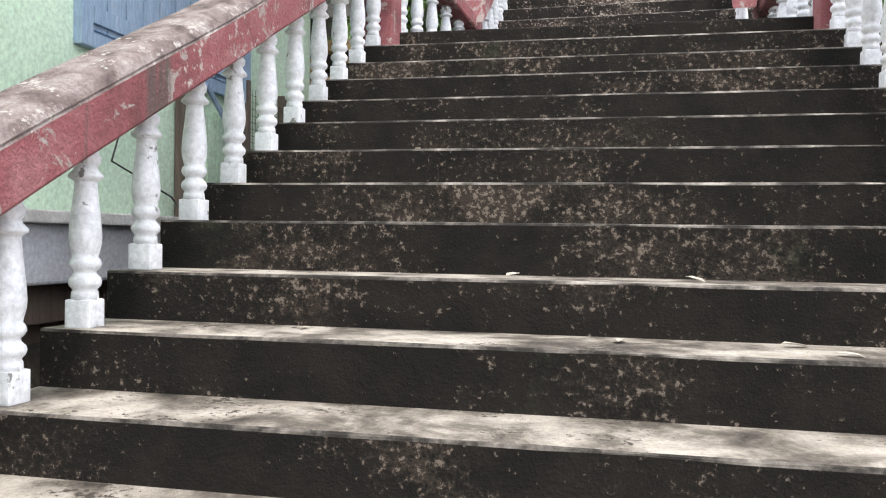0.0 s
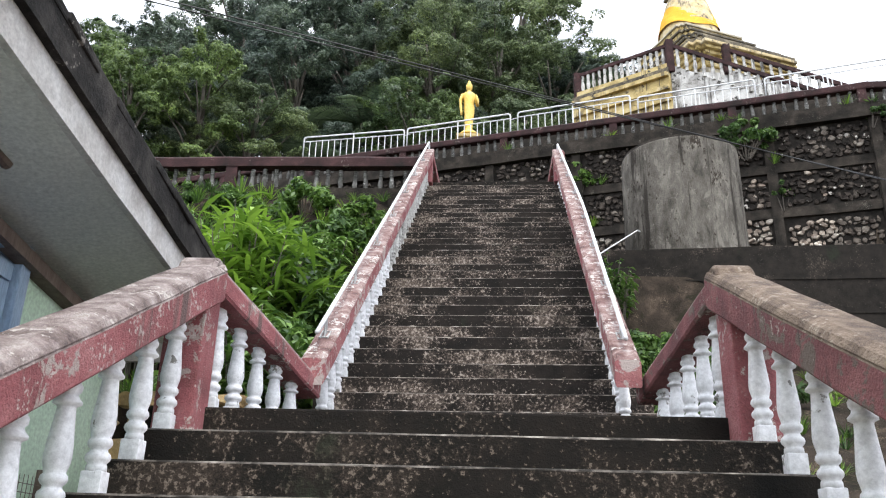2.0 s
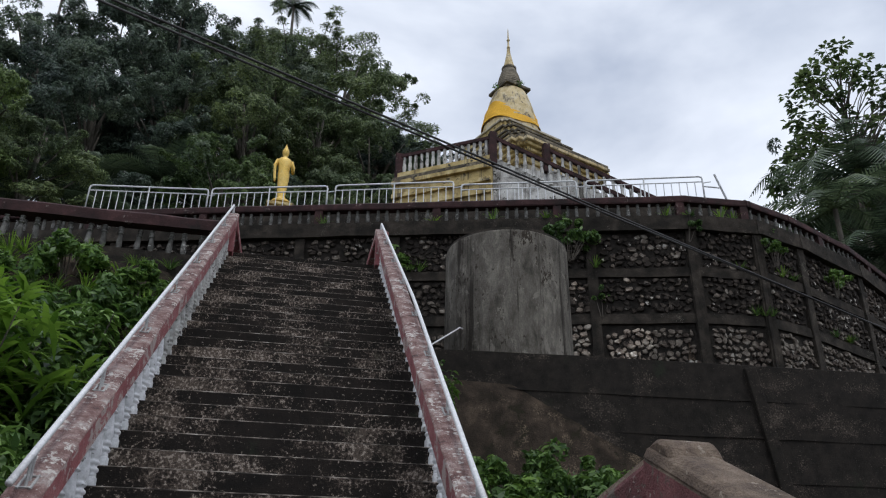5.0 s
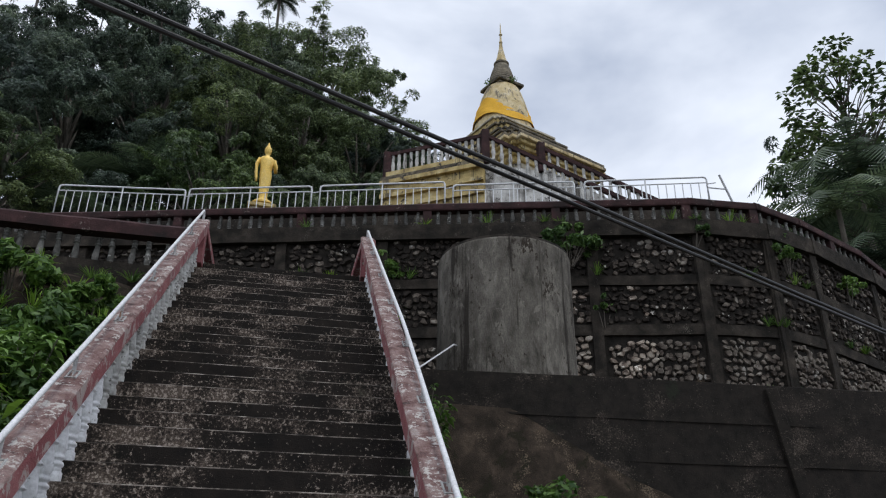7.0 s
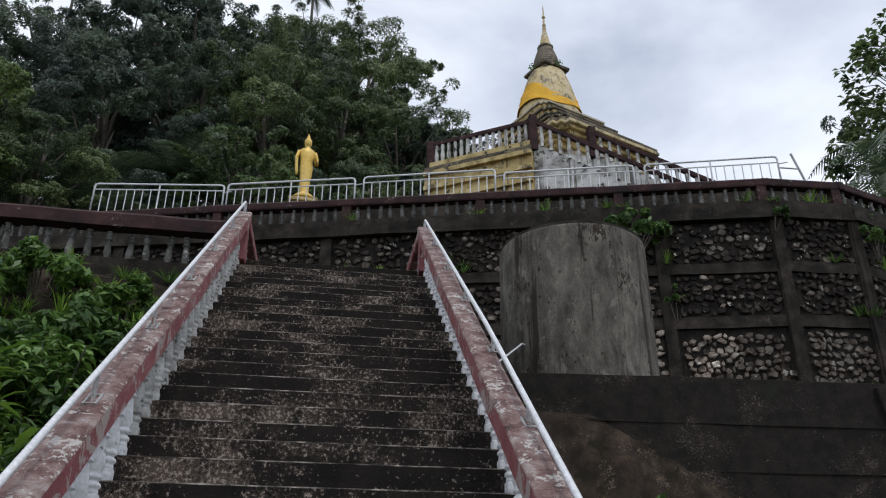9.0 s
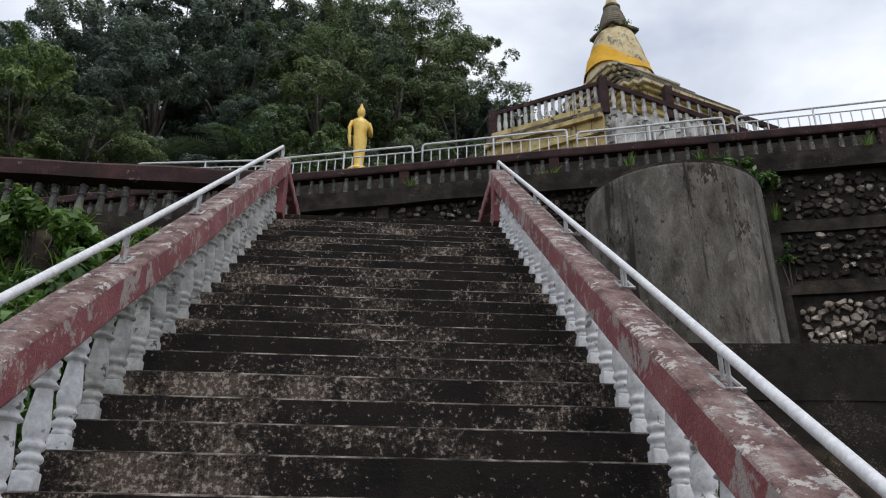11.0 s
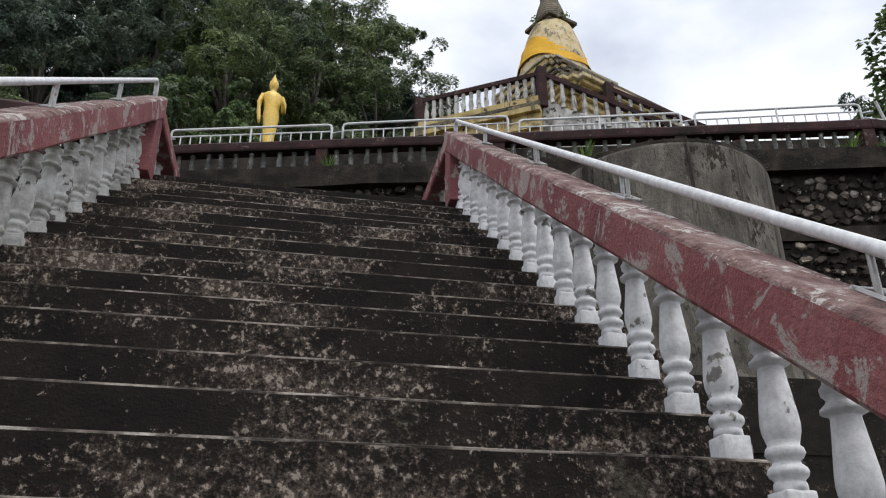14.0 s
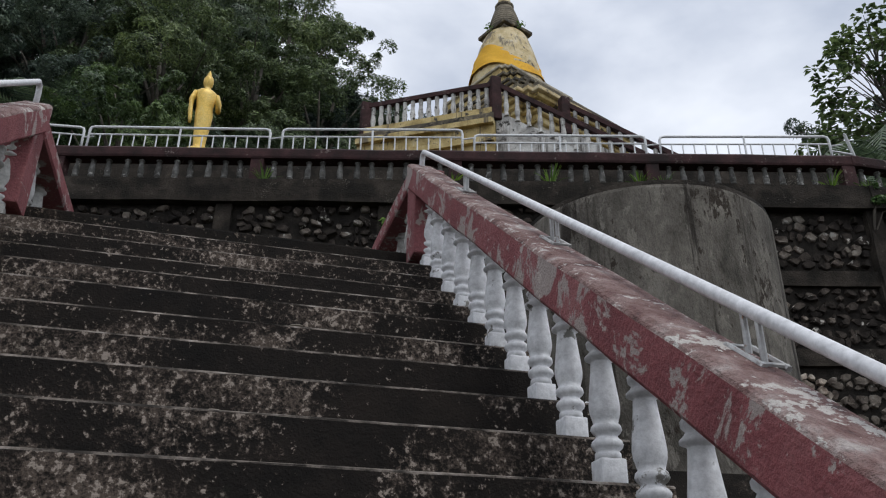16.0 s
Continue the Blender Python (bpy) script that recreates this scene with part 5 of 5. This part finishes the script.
def big_leaf_tree(seed, height, spread, mat):
    """An open-branched tree whose twigs end in rosettes of large drooping leaves."""
    rs = np.random.RandomState(seed)
    ob = thing("tree", "open tree with rosettes of large drooping leaves beside the terrace", "tree")
    wood = bmesh.new()
    tube(wood, [(0, 0, 0), (0.1, 0, height * 0.4), (0, 0.15, height * 0.9)], [0.28, 0.2, 0.06], 8)
    vs = []
    for i in range(300):
        f = rs.uniform(0.25, 1.0)
        a = rs.uniform(0, 2 * math.pi)
        q = spread * math.sin(min(1.0, (1.1 - f) / 0.55) * math.pi * 0.5) * rs.uniform(0.15, 1.0) ** 0.5
        p = np.array([q * math.cos(a), q * math.sin(a), height * f + rs.uniform(-0.4, 0.4)])
        tube(wood, [(0, 0, height * max(0.15, f - 0.08)), tuple(p * np.array([0.55, 0.55, 1]) - np.array([0, 0, 0.3])), tuple(p)], [0.035, 0.022, 0.01], 5)
        for j in range(rs.randint(16, 28)):
            b = rs.uniform(0, 2 * math.pi)
            d = np.array([math.cos(b), math.sin(b), rs.uniform(-0.5, 0.75)])
            d /= np.linalg.norm(d)
            sd = np.cross(d, (0, 0, 1))
            sd /= np.linalg.norm(sd)
            ln, w = rs.uniform(0.24, 0.44), rs.uniform(0.08, 0.14)
            o = p + d * rs.uniform(0.05, 0.3)
            vs += [o, o + d * ln * 0.5 + sd * w + (0, 0, 0.03), o + d * ln * 0.5 - sd * w + (0, 0, 0.03), o + d * ln - np.array([0, 0, 0.22 * ln])]
    n = len(vs) // 4
    me = bpy.data.meshes.new("crown")
    me.from_pydata([tuple(v) for v in vs], [], [t for k in range(n) for t in ((4 * k, 4 * k + 1, 4 * k + 2), (4 * k + 1, 4 * k + 3, 4 * k + 2))])
    me.materials.append(mat)
    part("trunk", wood, BARK, ob, smooth=True)
    part("crown", me, None, ob)
    return ob


def frond(rs, bm, origin, azim, length, droop, rise):
    """One feather palm frond: a curved rib with paired leaflets."""
    d = Vector((math.cos(azim), math.sin(azim), 0))
    sd = Vector((-d.y, d.x, 0))
    pts = []
    for i in range(11):
        f = i / 10
        pts.append(Vector(origin) + d * length * f * (1 - 0.15 * f) + Vector((0, 0, rise * length * f - droop * length * f * f)))
    tube(bm, pts, [0.03 * (1 - 0.8 * i / 10) for i in range(11)], 4)
    for i in range(1, 30):
        f = i / 30
        k = f * 10
        j = min(9, int(k))
        p = pts[j].lerp(pts[j + 1], k - j)
        tang = (pts[j + 1] - pts[j]).normalized()
        ll = length * 0.21 * math.sin(math.pi * min(1, f * 0.9 + 0.12)) + 0.05
        for sg in (-1, 1):
            tip = p + (sd * sg * 0.85 + tang * 0.5) * ll + Vector((0, 0, -0.3 * ll + rs.uniform(-0.05, 0.05) * ll))
            w = tang * max(0.03, 0.0115 * length)
            a = bm.verts.new(p - w)
            b = bm.verts.new(p + w)
            c = bm.verts.new(tip)
            bm.faces.new((a, b, c))


def palm(seed, height, fronds=14, length=1.8, mat=None):
    rs = np.random.RandomState(seed)
    ob = thing("palm_tree", "slender palm with a tuft of feathery fronds", "palm")
    part("trunk", tube(bmesh.new(), [(0.1 * math.sin(f * 3), 0, height * f) for f in (0, 0.25, 0.5, 0.75, 1)], [0.14, 0.11, 0.1, 0.09, 0.08], 8), BARK, ob, smooth=True)
    bm = bmesh.new()
    for i in range(fronds):
        frond(rs, bm, (0.1 * math.sin(3), 0, height), i * 2.4 + rs.uniform(-0.3, 0.3), length * rs.uniform(0.8, 1.1), rs.uniform(0.5, 0.95), rs.uniform(0.3, 0.85))
    part("crown", bm, mat or LEAF_PALM, ob)
    return ob


def put(ob, m):
    ob.matrix_basis = m
    return ob


kinds = [tree(21, 17, 4.6, LEAF_DARK, 0.085, 18, 17, 170), tree(22, 15, 4.2, LEAF_DARK, 0.08, 17, 17, 170), tree(23, 16, 4.8, LEAF_MID, 0.085, 18, 17, 170), tree(24, 9.5, 3.2, LEAF_MID, 0.06, 16, 16, 180, 0.12), tree(25, 10, 3.4, LEAF_DARK, 0.065, 16, 16, 170, 0.15), tree(26, 8, 2.7, LEAF_LIGHT, 0.06, 15, 15, 170, 0.1)]
# kind, x, y, top height
planting = [
    (0, -25.0, 40.0, 29.0), (1, -21.0, 38.0, 30.5), (0, -17.5, 41.0, 33.4), (1, -14.0, 38.5, 35.2), (1, -11.0, 41.5, 37.9), (0, -8.0, 39.0, 37.8), (1, -5.0, 41.0, 37.4), (0, -2.6, 38.5, 36.0), (2, 0.8, 40.5, 37.6), (2, 2.4, 39.0, 35.4), (2, 4.6, 40.5, 31.6), (0, 6.6, 42.0, 29.2), (1, 9.0, 44.0, 27.4),
    (1, -19.5, 33.0, 27.5), (1, -15.5, 32.0, 28.0), (0, -11.8, 33.5, 29.0), (1, -8.5, 31.5, 27.5), (0, -5.2, 33.0, 28.8), (2, -1.6, 31.5, 27.5), (2, 1.2, 33.0, 29.0), (2, 3.8, 32.5, 27.0), (0, 5.4, 34.5, 26.6),
    (3, -15.0, 27.5, 21.5), (4, -11.8, 26.8, 21.0), (4, -6.2, 27.4, 19.0), (5, -2.2, 25.6, 20.4), (4, -0.6, 28.6, 20.6), (3, 1.9, 27.4, 20.6), (3, 3.8, 28.4, 21.6),
    (5, -12.6, 22.6, 19.6), (5, -10.2, 23.5, 20.6), (3, -8.6, 24.2, 19.2), (5, -14.5, 24.0, 21.5), (4, -18.0, 23.5, 20.5),
    (0, -13.0, 36.0, 33.0), (1, -6.5, 36.5, 35.0), (2, -0.5, 36.0, 33.6), (4, 28.8, 28.5, 26.5), (4, 27.6, 27.0, 23.5), (4, 31.0, 26.0, 26.0), (2, 34.0, 31.0, 30.0), (0, 39.0, 32.0, 35.0), (4, 29.5, 25.5, 20.5), (4, 33.0, 26.5, 23.0),
]
natural = [17 * 1.03, 15 * 1.03, 16 * 1.03, 9.5 * 1.05, 10 * 1.05, 8 * 1.05]
used = set()
rng = random.Random(5)
for k, x, y, top in planting:
    base = ground_z(x, y) - 0.3
    top += 1.6 if y > 36 else 0.6
    sc = max(0.55, (top - base) / natural[k])
    wide = min(1.35, max(0.85, sc))
    m = pose(x, y, base, 0, 0, rng.uniform(0, 360)) @ Matrix.Diagonal((wide, wide, sc, 1))
    if k in used:
        ob = copy_thing(kinds[k], m)
        ob.matrix_basis = m
    else:
        used.add(k)
        ob = put(kinds[k], m)
    tagged(ob, "tall dense dark-leaved tree on the wooded hillside" if k in (0, 1) else "lighter green leafy tree on the wooded hillside", group="hillside trees")
bt = put(big_leaf_tree(61, 24.0, 4.9, LEAF_BROAD), pose(26.2, 25.6, ground_z(26.2, 25.6) - 0.3))
bt.matrix_basis = bt.matrix_basis @ Matrix.Scale((31.0 - bt.location.z) / 24.5, 4, (0, 0, 1))
p1 = palm(31, 16.0, mat=LEAF_PALM_DARK)
for x, y, top in ((-0.7, 40.0, 41.4), (-14.3, 40.0, 39.6)):
    base = ground_z(x, y) - 0.3
    m = pose(x, y, base) @ Matrix.Diagonal((1, 1, (top - base) / 16.5, 1))
    if p1.location.length < 0.1:
        put(p1, m)
    else:
        copy_thing(p1, m).matrix_basis = m
p2 = palm(32, 9.0, 17, 4.2)
placed = False
for x, y, top, w in ((-8.2, 25.0, 17.6, 0.8), (-5.6, 25.2, 16.9, 0.8), (-5.0, 29.5, 21.5, 1.0), (19.6, 20.2, 18.6, 1.1), (23.4, 23.0, 22.6, 1.2), (20.6, 19.4, 16.6, 1.0)):
    base = ground_z(x, y) - 0.3
    m = pose(x, y, base, 0, 0, 40 * x) @ Matrix.Diagonal((w, w, (top - base) / 9.8, 1))
    if placed:
        copy_thing(p2, m).matrix_basis = m
    else:
        placed = put(p2, m)


def blade_bush(name, label, seed, centre, radius, height, count, length, width, mat, arch=0.6, rise=(-0.1, 0.9)):
    """A clump of canes with long lance-shaped leaves."""
    rs = np.random.RandomState(seed)
    ob = thing(name, label, "bush")
    ob.matrix_basis = pose(*centre)
    stems, lv = bmesh.new(), bmesh.new()
    for i in range(count):
        a, q = rs.uniform(0, 2 * math.pi), radius * rs.uniform(0, 1) ** 0.6
        x, y = 0.45 * q * math.cos(a), 0.45 * q * math.sin(a)
        hh = height * rs.uniform(0.55, 1.0) * (1 - 0.35 * (q / radius) ** 2)
        top = Vector((q * math.cos(a), q * math.sin(a), hh))
        if i % 3 == 0:
            tube(stems, [(x, y, -0.3), tuple(Vector((x, y, 0)).lerp(top, 0.5) + Vector((0, 0, 0.15 * hh))), tuple(top)], [0.012, 0.01, 0.005], 4)
        for j in range(11):
            f = rs.uniform(0.3, 1.0)
            p = Vector((x, y, 0)).lerp(top, f) + Vector((0, 0, 0.12 * hh * math.sin(math.pi * f)))
            b = rs.uniform(0, 2 * math.pi)
            d = Vector((math.cos(b), math.sin(b), rs.uniform(*rise))).normalized()
            sd = d.cross(Vector((0, 0, 1))).normalized()
            ln, w = length * rs.uniform(0.6, 1.25), width * rs.uniform(0.7, 1.2)
            ring = []
            for g, ww in ((0, 0.15), (0.35, 1.0), (0.7, 0.7), (1.0, 0.03)):
                c = p + d * ln * g + Vector((0, 0, -arch * ln * g * g))
                ring.append((lv.verts.new(c - sd * w * ww * 0.5 + Vector((0, 0, 0.18 * w * ww))), lv.verts.new(c + sd * w * ww * 0.5 + Vector((0, 0, 0.18 * w * ww)))))
            for u, v in zip(ring, ring[1:]):
                lv.faces.new((u[0], u[1], v[1], v[0]))
    part("stem", stems, BARK, ob)
    part("foliage", lv, mat, ob)
    return ob


blade_bush("bush", "bright green clump of long lance-shaped leaves beside the stairs", 41, (-2.6, 5.0, 3.6), 1.1, 2.4, 170, 0.5, 0.065, LEAF_BRIGHT, 0.4, (0.2, 1.5))
blade_bush("bush", "green bamboo-like clump on the bank beside the stairs", 42, (-3.9, 5.6, 3.9), 1.3, 1.8, 120, 0.34, 0.05, LEAF_BUSH)
blade_bush("bush", "dark green broad-leaved clump low on the bank", 43, (-2.0, 3.4, 3.0), 0.75, 1.35, 90, 0.26, 0.07, LEAF_BUSH)
blade_bush("bush", "bright tall shoots on the bank behind the stairs", 44, (-3.1, 6.3, 4.5), 1.2, 1.45, 90, 0.42, 0.055, LEAF_BRIGHT, 0.4, (0.2, 1.5))
blade_bush("bush", "low green weeds on the bank beside the stairs", 45, (-1.75, 6.3, 4.5), 0.5, 1.2, 60, 0.2, 0.05, LEAF_BUSH)
blade_bush("bush", "small weeds on the head landing by the wall", 49, (0.35, 13.6, 8.15), 0.45, 0.9, 36, 0.25, 0.045, LEAF_BUSH)
blade_bush("bush", "thin weeds rooted at the foot of the rubble wall", 58, (1.15, 14.0, 8.15), 0.5, 1.3, 30, 0.16, 0.03, LEAF_BUSH)
blade_bush("bush", "thin weeds rooted at the foot of the rubble wall", 59, (-0.15, 13.9, 8.15), 0.55, 1.1, 34, 0.14, 0.035, LEAF_BUSH)
blade_bush("bush", "small yellow-green weeds at the stair head", 50, (-0.55, 12.2, 8.15), 0.4, 0.6, 24, 0.22, 0.045, LEAF_BRIGHT)


blade_bush("bush", "trailing weeds at the side of the tank ledge", 57, (2.2, 8.6, 5.6), 0.5, 1.2, 60, 0.14, 0.05, LEAF_BUSH)
blade_bush("bush", "bright lance-leaved shoots below the bank balustrade", 51, (-2.75, 5.9, 4.5), 0.8, 1.75, 110, 0.5, 0.07, LEAF_BRIGHT, 0.4, (0.2, 1.6))
blade_bush("bush", "mixed green undergrowth on the steep bank", 52, (-2.0, 7.0, 5.5), 0.6, 1.0, 60, 0.2, 0.06, LEAF_BUSH)
blade_bush("bush", "mixed dark undergrowth beside the steep stairs", 53, (-1.9, 5.2, 4.0), 0.55, 1.2, 70, 0.2, 0.065, LEAF_BUSH)
blade_bush("bush", "mixed dark undergrowth beside the steep stairs", 54, (-2.4, 6.0, 4.5), 0.7, 1.3, 80, 0.2, 0.065, LEAF_BUSH)
blade_bush("bush", "tall green undergrowth at the end of the bank", 55, (-5.2, 6.4, 4.6), 1.4, 1.5, 110, 0.34, 0.06, LEAF_BUSH)


def leafy_bush(label, seed, centre, radius, height, n, size, mat):
    """A low shrub: thin branching stems that carry many small leaves in loose clumps."""
    rs = np.random.RandomState(seed)
    ob = thing("bush", label, "bush")
    ob.matrix_basis = pose(*centre)
    wood = bmesh.new()
    centres, radii = [], []
    for i in range(n):
        a, q = rs.uniform(0, 2 * math.pi), radius * rs.uniform(0, 1) ** 0.5
        z = height * rs.uniform(0.12, 1.0) * (1.05 - 0.6 * (q / radius) ** 2)
        p = (q * math.cos(a), q * math.sin(a), z)
        centres.append(p)
        radii.append(rs.uniform(0.12, 0.26) * radius)
        if i % 2 == 0:
            tube(wood, [(0.2 * p[0], 0.2 * p[1], -0.2), (0.6 * p[0], 0.6 * p[1], 0.55 * z), p], [0.012, 0.008, 0.004], 4)
    part("stem", wood, BARK, ob)
    v, k = leaf_cloud(rs, centres, radii, 90, size * 0.62, 0.8, 2.3)
    part("foliage", leaves_mesh("foliage", v, k, mat), None, ob)
    return ob


leafy_bush("dense green shrub hanging over the rubble wall beside the tank", 70, (6.1, 12.8, 10.9), 0.6, 0.85, 30, 0.095, LEAF_BUSH)
leafy_bush("yellow-green fern growing out of the rubble wall", 71, (8.6, 12.1, 11.3), 0.3, 0.55, 12, 0.06, LEAF_BUSH)
leafy_bush("yellow-green fern growing out of the rubble wall", 72, (10.6, 12.0, 10.9), 0.4, 0.8, 16, 0.06, LEAF_BUSH)
leafy_bush("yellow-green fern growing out of the rubble wall", 73, (12.6, 12.75, 10.7), 0.4, 0.8, 14, 0.06, LEAF_BUSH)
leafy_bush("small olive shrub rooted in a rubble panel", 74, (6.75, 12.7, 9.6), 0.3, 0.5, 12, 0.06, LEAF_BUSH)
leafy_bush("small shrub on the wall at the stair head", 75, (2.6, 14.1, 10.5), 0.4, 0.7, 14, 0.09, LEAF_BUSH)
leafy_bush("dense dark undergrowth on the bank beside the stairs", 76, (-2.35, 5.4, 3.9), 0.9, 1.5, 80, 0.1, LEAF_BUSH)
leafy_bush("dense dark undergrowth on the bank beside the stairs", 77, (-2.1, 4.1, 3.2), 0.8, 1.2, 70, 0.1, LEAF_BUSH)
leafy_bush("dense dark undergrowth on the bank beside the stairs", 78, (-2.5, 6.7, 4.9), 0.95, 1.3, 80, 0.1, LEAF_BUSH)
leafy_bush("dense green undergrowth on the far bank", 79, (-4.2, 6.6, 4.8), 1.3, 1.6, 100, 0.12, LEAF_BUSH)
leafy_bush("low dark undergrowth beneath the bank balustrade", 80, (-1.9, 7.7, 6.2), 0.6, 0.8, 50, 0.09, LEAF_BUSH)
leafy_bush("low dark undergrowth beneath the bank balustrade", 81, (-3.3, 7.9, 6.3), 0.8, 0.9, 60, 0.09, LEAF_BUSH)
leafy_bush("low dark undergrowth beneath the bank balustrade", 82, (-5.2, 7.9, 6.3), 1.0, 1.0, 70, 0.1, LEAF_BUSH)
leafy_bush("leafy weeds at the foot of the dark bank wall", 83, (2.5, 6.7, 4.0), 0.6, 1.0, 34, 0.09, LEAF_BUSH)
leafy_bush("leafy weeds at the foot of the dark bank wall", 84, (3.6, 7.2, 4.4), 0.6, 0.8, 40, 0.08, LEAF_BUSH)
leafy_bush("leafy weeds beside the steep stairs", 85, (2.1, 5.0, 3.2), 0.55, 1.0, 44, 0.08, LEAF_BUSH)


for i, (x, y, rad, hh, cnt) in enumerate(((2.3, 7.7, 0.5, 0.6, 30), (2.9, 6.0, 0.45, 0.55, 26), (3.4, 8.0, 0.5, 0.5, 26), (4.9, 8.1, 0.5, 0.45, 24), (2.0, 6.2, 0.4, 0.8, 30), (3.9, 6.4, 0.5, 0.4, 22))):
    leafy_bush("low dark weeds on the slope below the bank wall", 90 + i, (x, y, ground_z(x, y) - 0.03), rad, hh, cnt, 0.07, LEAF_BUSH)
for i, (x, y, rad, hh) in enumerate(((-1.75, 8.2, 0.4, 0.55), (-2.7, 8.45, 0.5, 0.5), (-3.8, 8.5, 0.5, 0.45), (-2.3, 7.3, 0.55, 0.7), (-4.9, 8.4, 0.6, 0.6), (-3.2, 7.4, 0.6, 0.7))):
    leafy_bush("low leafy plants beneath the bank balustrade", 100 + i, (x, y, ground_z(x, y) - 0.03), rad, hh, 30, 0.085, LEAF_BUSH)


def tuft(seed, n, length):
    rs = np.random.RandomState(seed)
    bm = bmesh.new()
    for i in range(n):
        a = rs.uniform(0, 2 * math.pi)
        d = Vector((math.cos(a), math.sin(a), 0))
        sd = Vector((-d.y, d.x, 0)) * 0.009
        ln, p = length * rs.uniform(0.5, 1.0), d * rs.uniform(0, 0.05)
        out = rs.uniform(0.25, 0.9)
        ring = []
        for g, w in ((0, 1.0), (0.5, 0.9), (0.85, 0.5), (1.0, 0.05)):
            c = p + d * ln * out * g + Vector((0, 0, ln * (g * 1.0 - out * 0.75 * g * g)))
            ring.append((bm.verts.new(c - sd * w), bm.verts.new(c + sd * w)))
        for u, v in zip(ring, ring[1:]):
            bm.faces.new((u[0], u[1], v[1], v[0]))
    return bm


tuft_meshes = [mesh_of("grass", tuft(60 + i, 34, 0.42), LEAF_BUSH if i % 2 else LEAF_BRIGHT) for i in range(4)]
rng = random.Random(9)
spots = [(rng.uniform(-6.5, -1.4), rng.uniform(7.6, 8.95), None, 1.0) for _ in range(60)]
spots += [(rng.uniform(-7.5, -1.35), rng.uniform(6.8, 9.0), None, rng.uniform(0.4, 0.9)) for _ in range(110)]
spots += [(rng.uniform(1.7, 6.5), rng.uniform(3.0, 8.6), None, rng.uniform(0.5, 0.9)) for _ in range(70)]
spots += [(rng.uniform(-6.0, -1.5), rng.uniform(3.5, 7.6), None, 1.2) for _ in range(40)]
for _ in range(26):
    x = rng.uniform(0, 13)
    spots.append((x, wall_y(x) - 0.1, rng.choice((11.72, 11.72, 10.55, 9.5)), 0.8))
for i in range(12):
    x = rng.uniform(5, 11)
    spots.append((x, 9.9 - 0.1 * x + rng.uniform(0, 1.5), LEDGE_Z, 0.8))
for x, y, z, sc in spots:
    ob = part("grass_tuft", rng.choice(tuft_meshes), None, m=pose(x, y, (ground_z(x, y) if z is None else z) - 0.02, rng.uniform(-12, 12), 0, rng.uniform(0, 360)) @ Matrix.Diagonal((sc, sc, sc * rng.uniform(0.7, 1.3), 1)))
    tagged(ob, "small tuft of green grass and weeds", "grass", group="weeds")

# ---- litter on the steps ----
leaf_bm = bmesh.new()
ring = [leaf_bm.verts.new(p) for p in ((-0.03, 0, 0), (-0.008, -0.014, 0.004), (0.02, -0.01, 0.006), (0.034, 0, 0.002), (0.02, 0.01, 0.006), (-0.008, 0.014, 0.005))]
top_ring = [leaf_bm.verts.new(v.co + Vector((0, 0, 0.0015))) for v in ring]
leaf_bm.faces.new(ring[::-1])
leaf_bm.faces.new(top_ring)
for i in range(6):
    leaf_bm.faces.new((ring[i], ring[(i + 1) % 6], top_ring[(i + 1) % 6], top_ring[i]))
dry_leaf = mesh_of("fallen_leaf", leaf_bm, DRYLEAF)
rng = random.Random(17)
for i in range(44):
    if i < 18:
        k = rng.randint(1, 14)
        m = pose(rng.uniform(-1.1, 1.1), T_Y - (k - 1) * T_RUN + rng.uniform(0.05, 0.28), T_Z - (k - 1) * T_RISE + 0.006, 0, rng.uniform(-8, 8), rng.uniform(0, 360))
    else:
        k = rng.randint(2, 29)
        y, z = up_nose(k)
        m = UP @ pose(rng.uniform(-0.95, 0.95), y + rng.uniform(0.0, 0.17), z + 0.007, 0, rng.uniform(-8, 8), rng.uniform(0, 360))
    tagged(part("fallen_leaf", dry_leaf, None, m=m @ Matrix.Scale(rng.uniform(0.7, 1.3), 4)), "small pale dry leaf lying on a step", "leaf", group="fallen leaves")
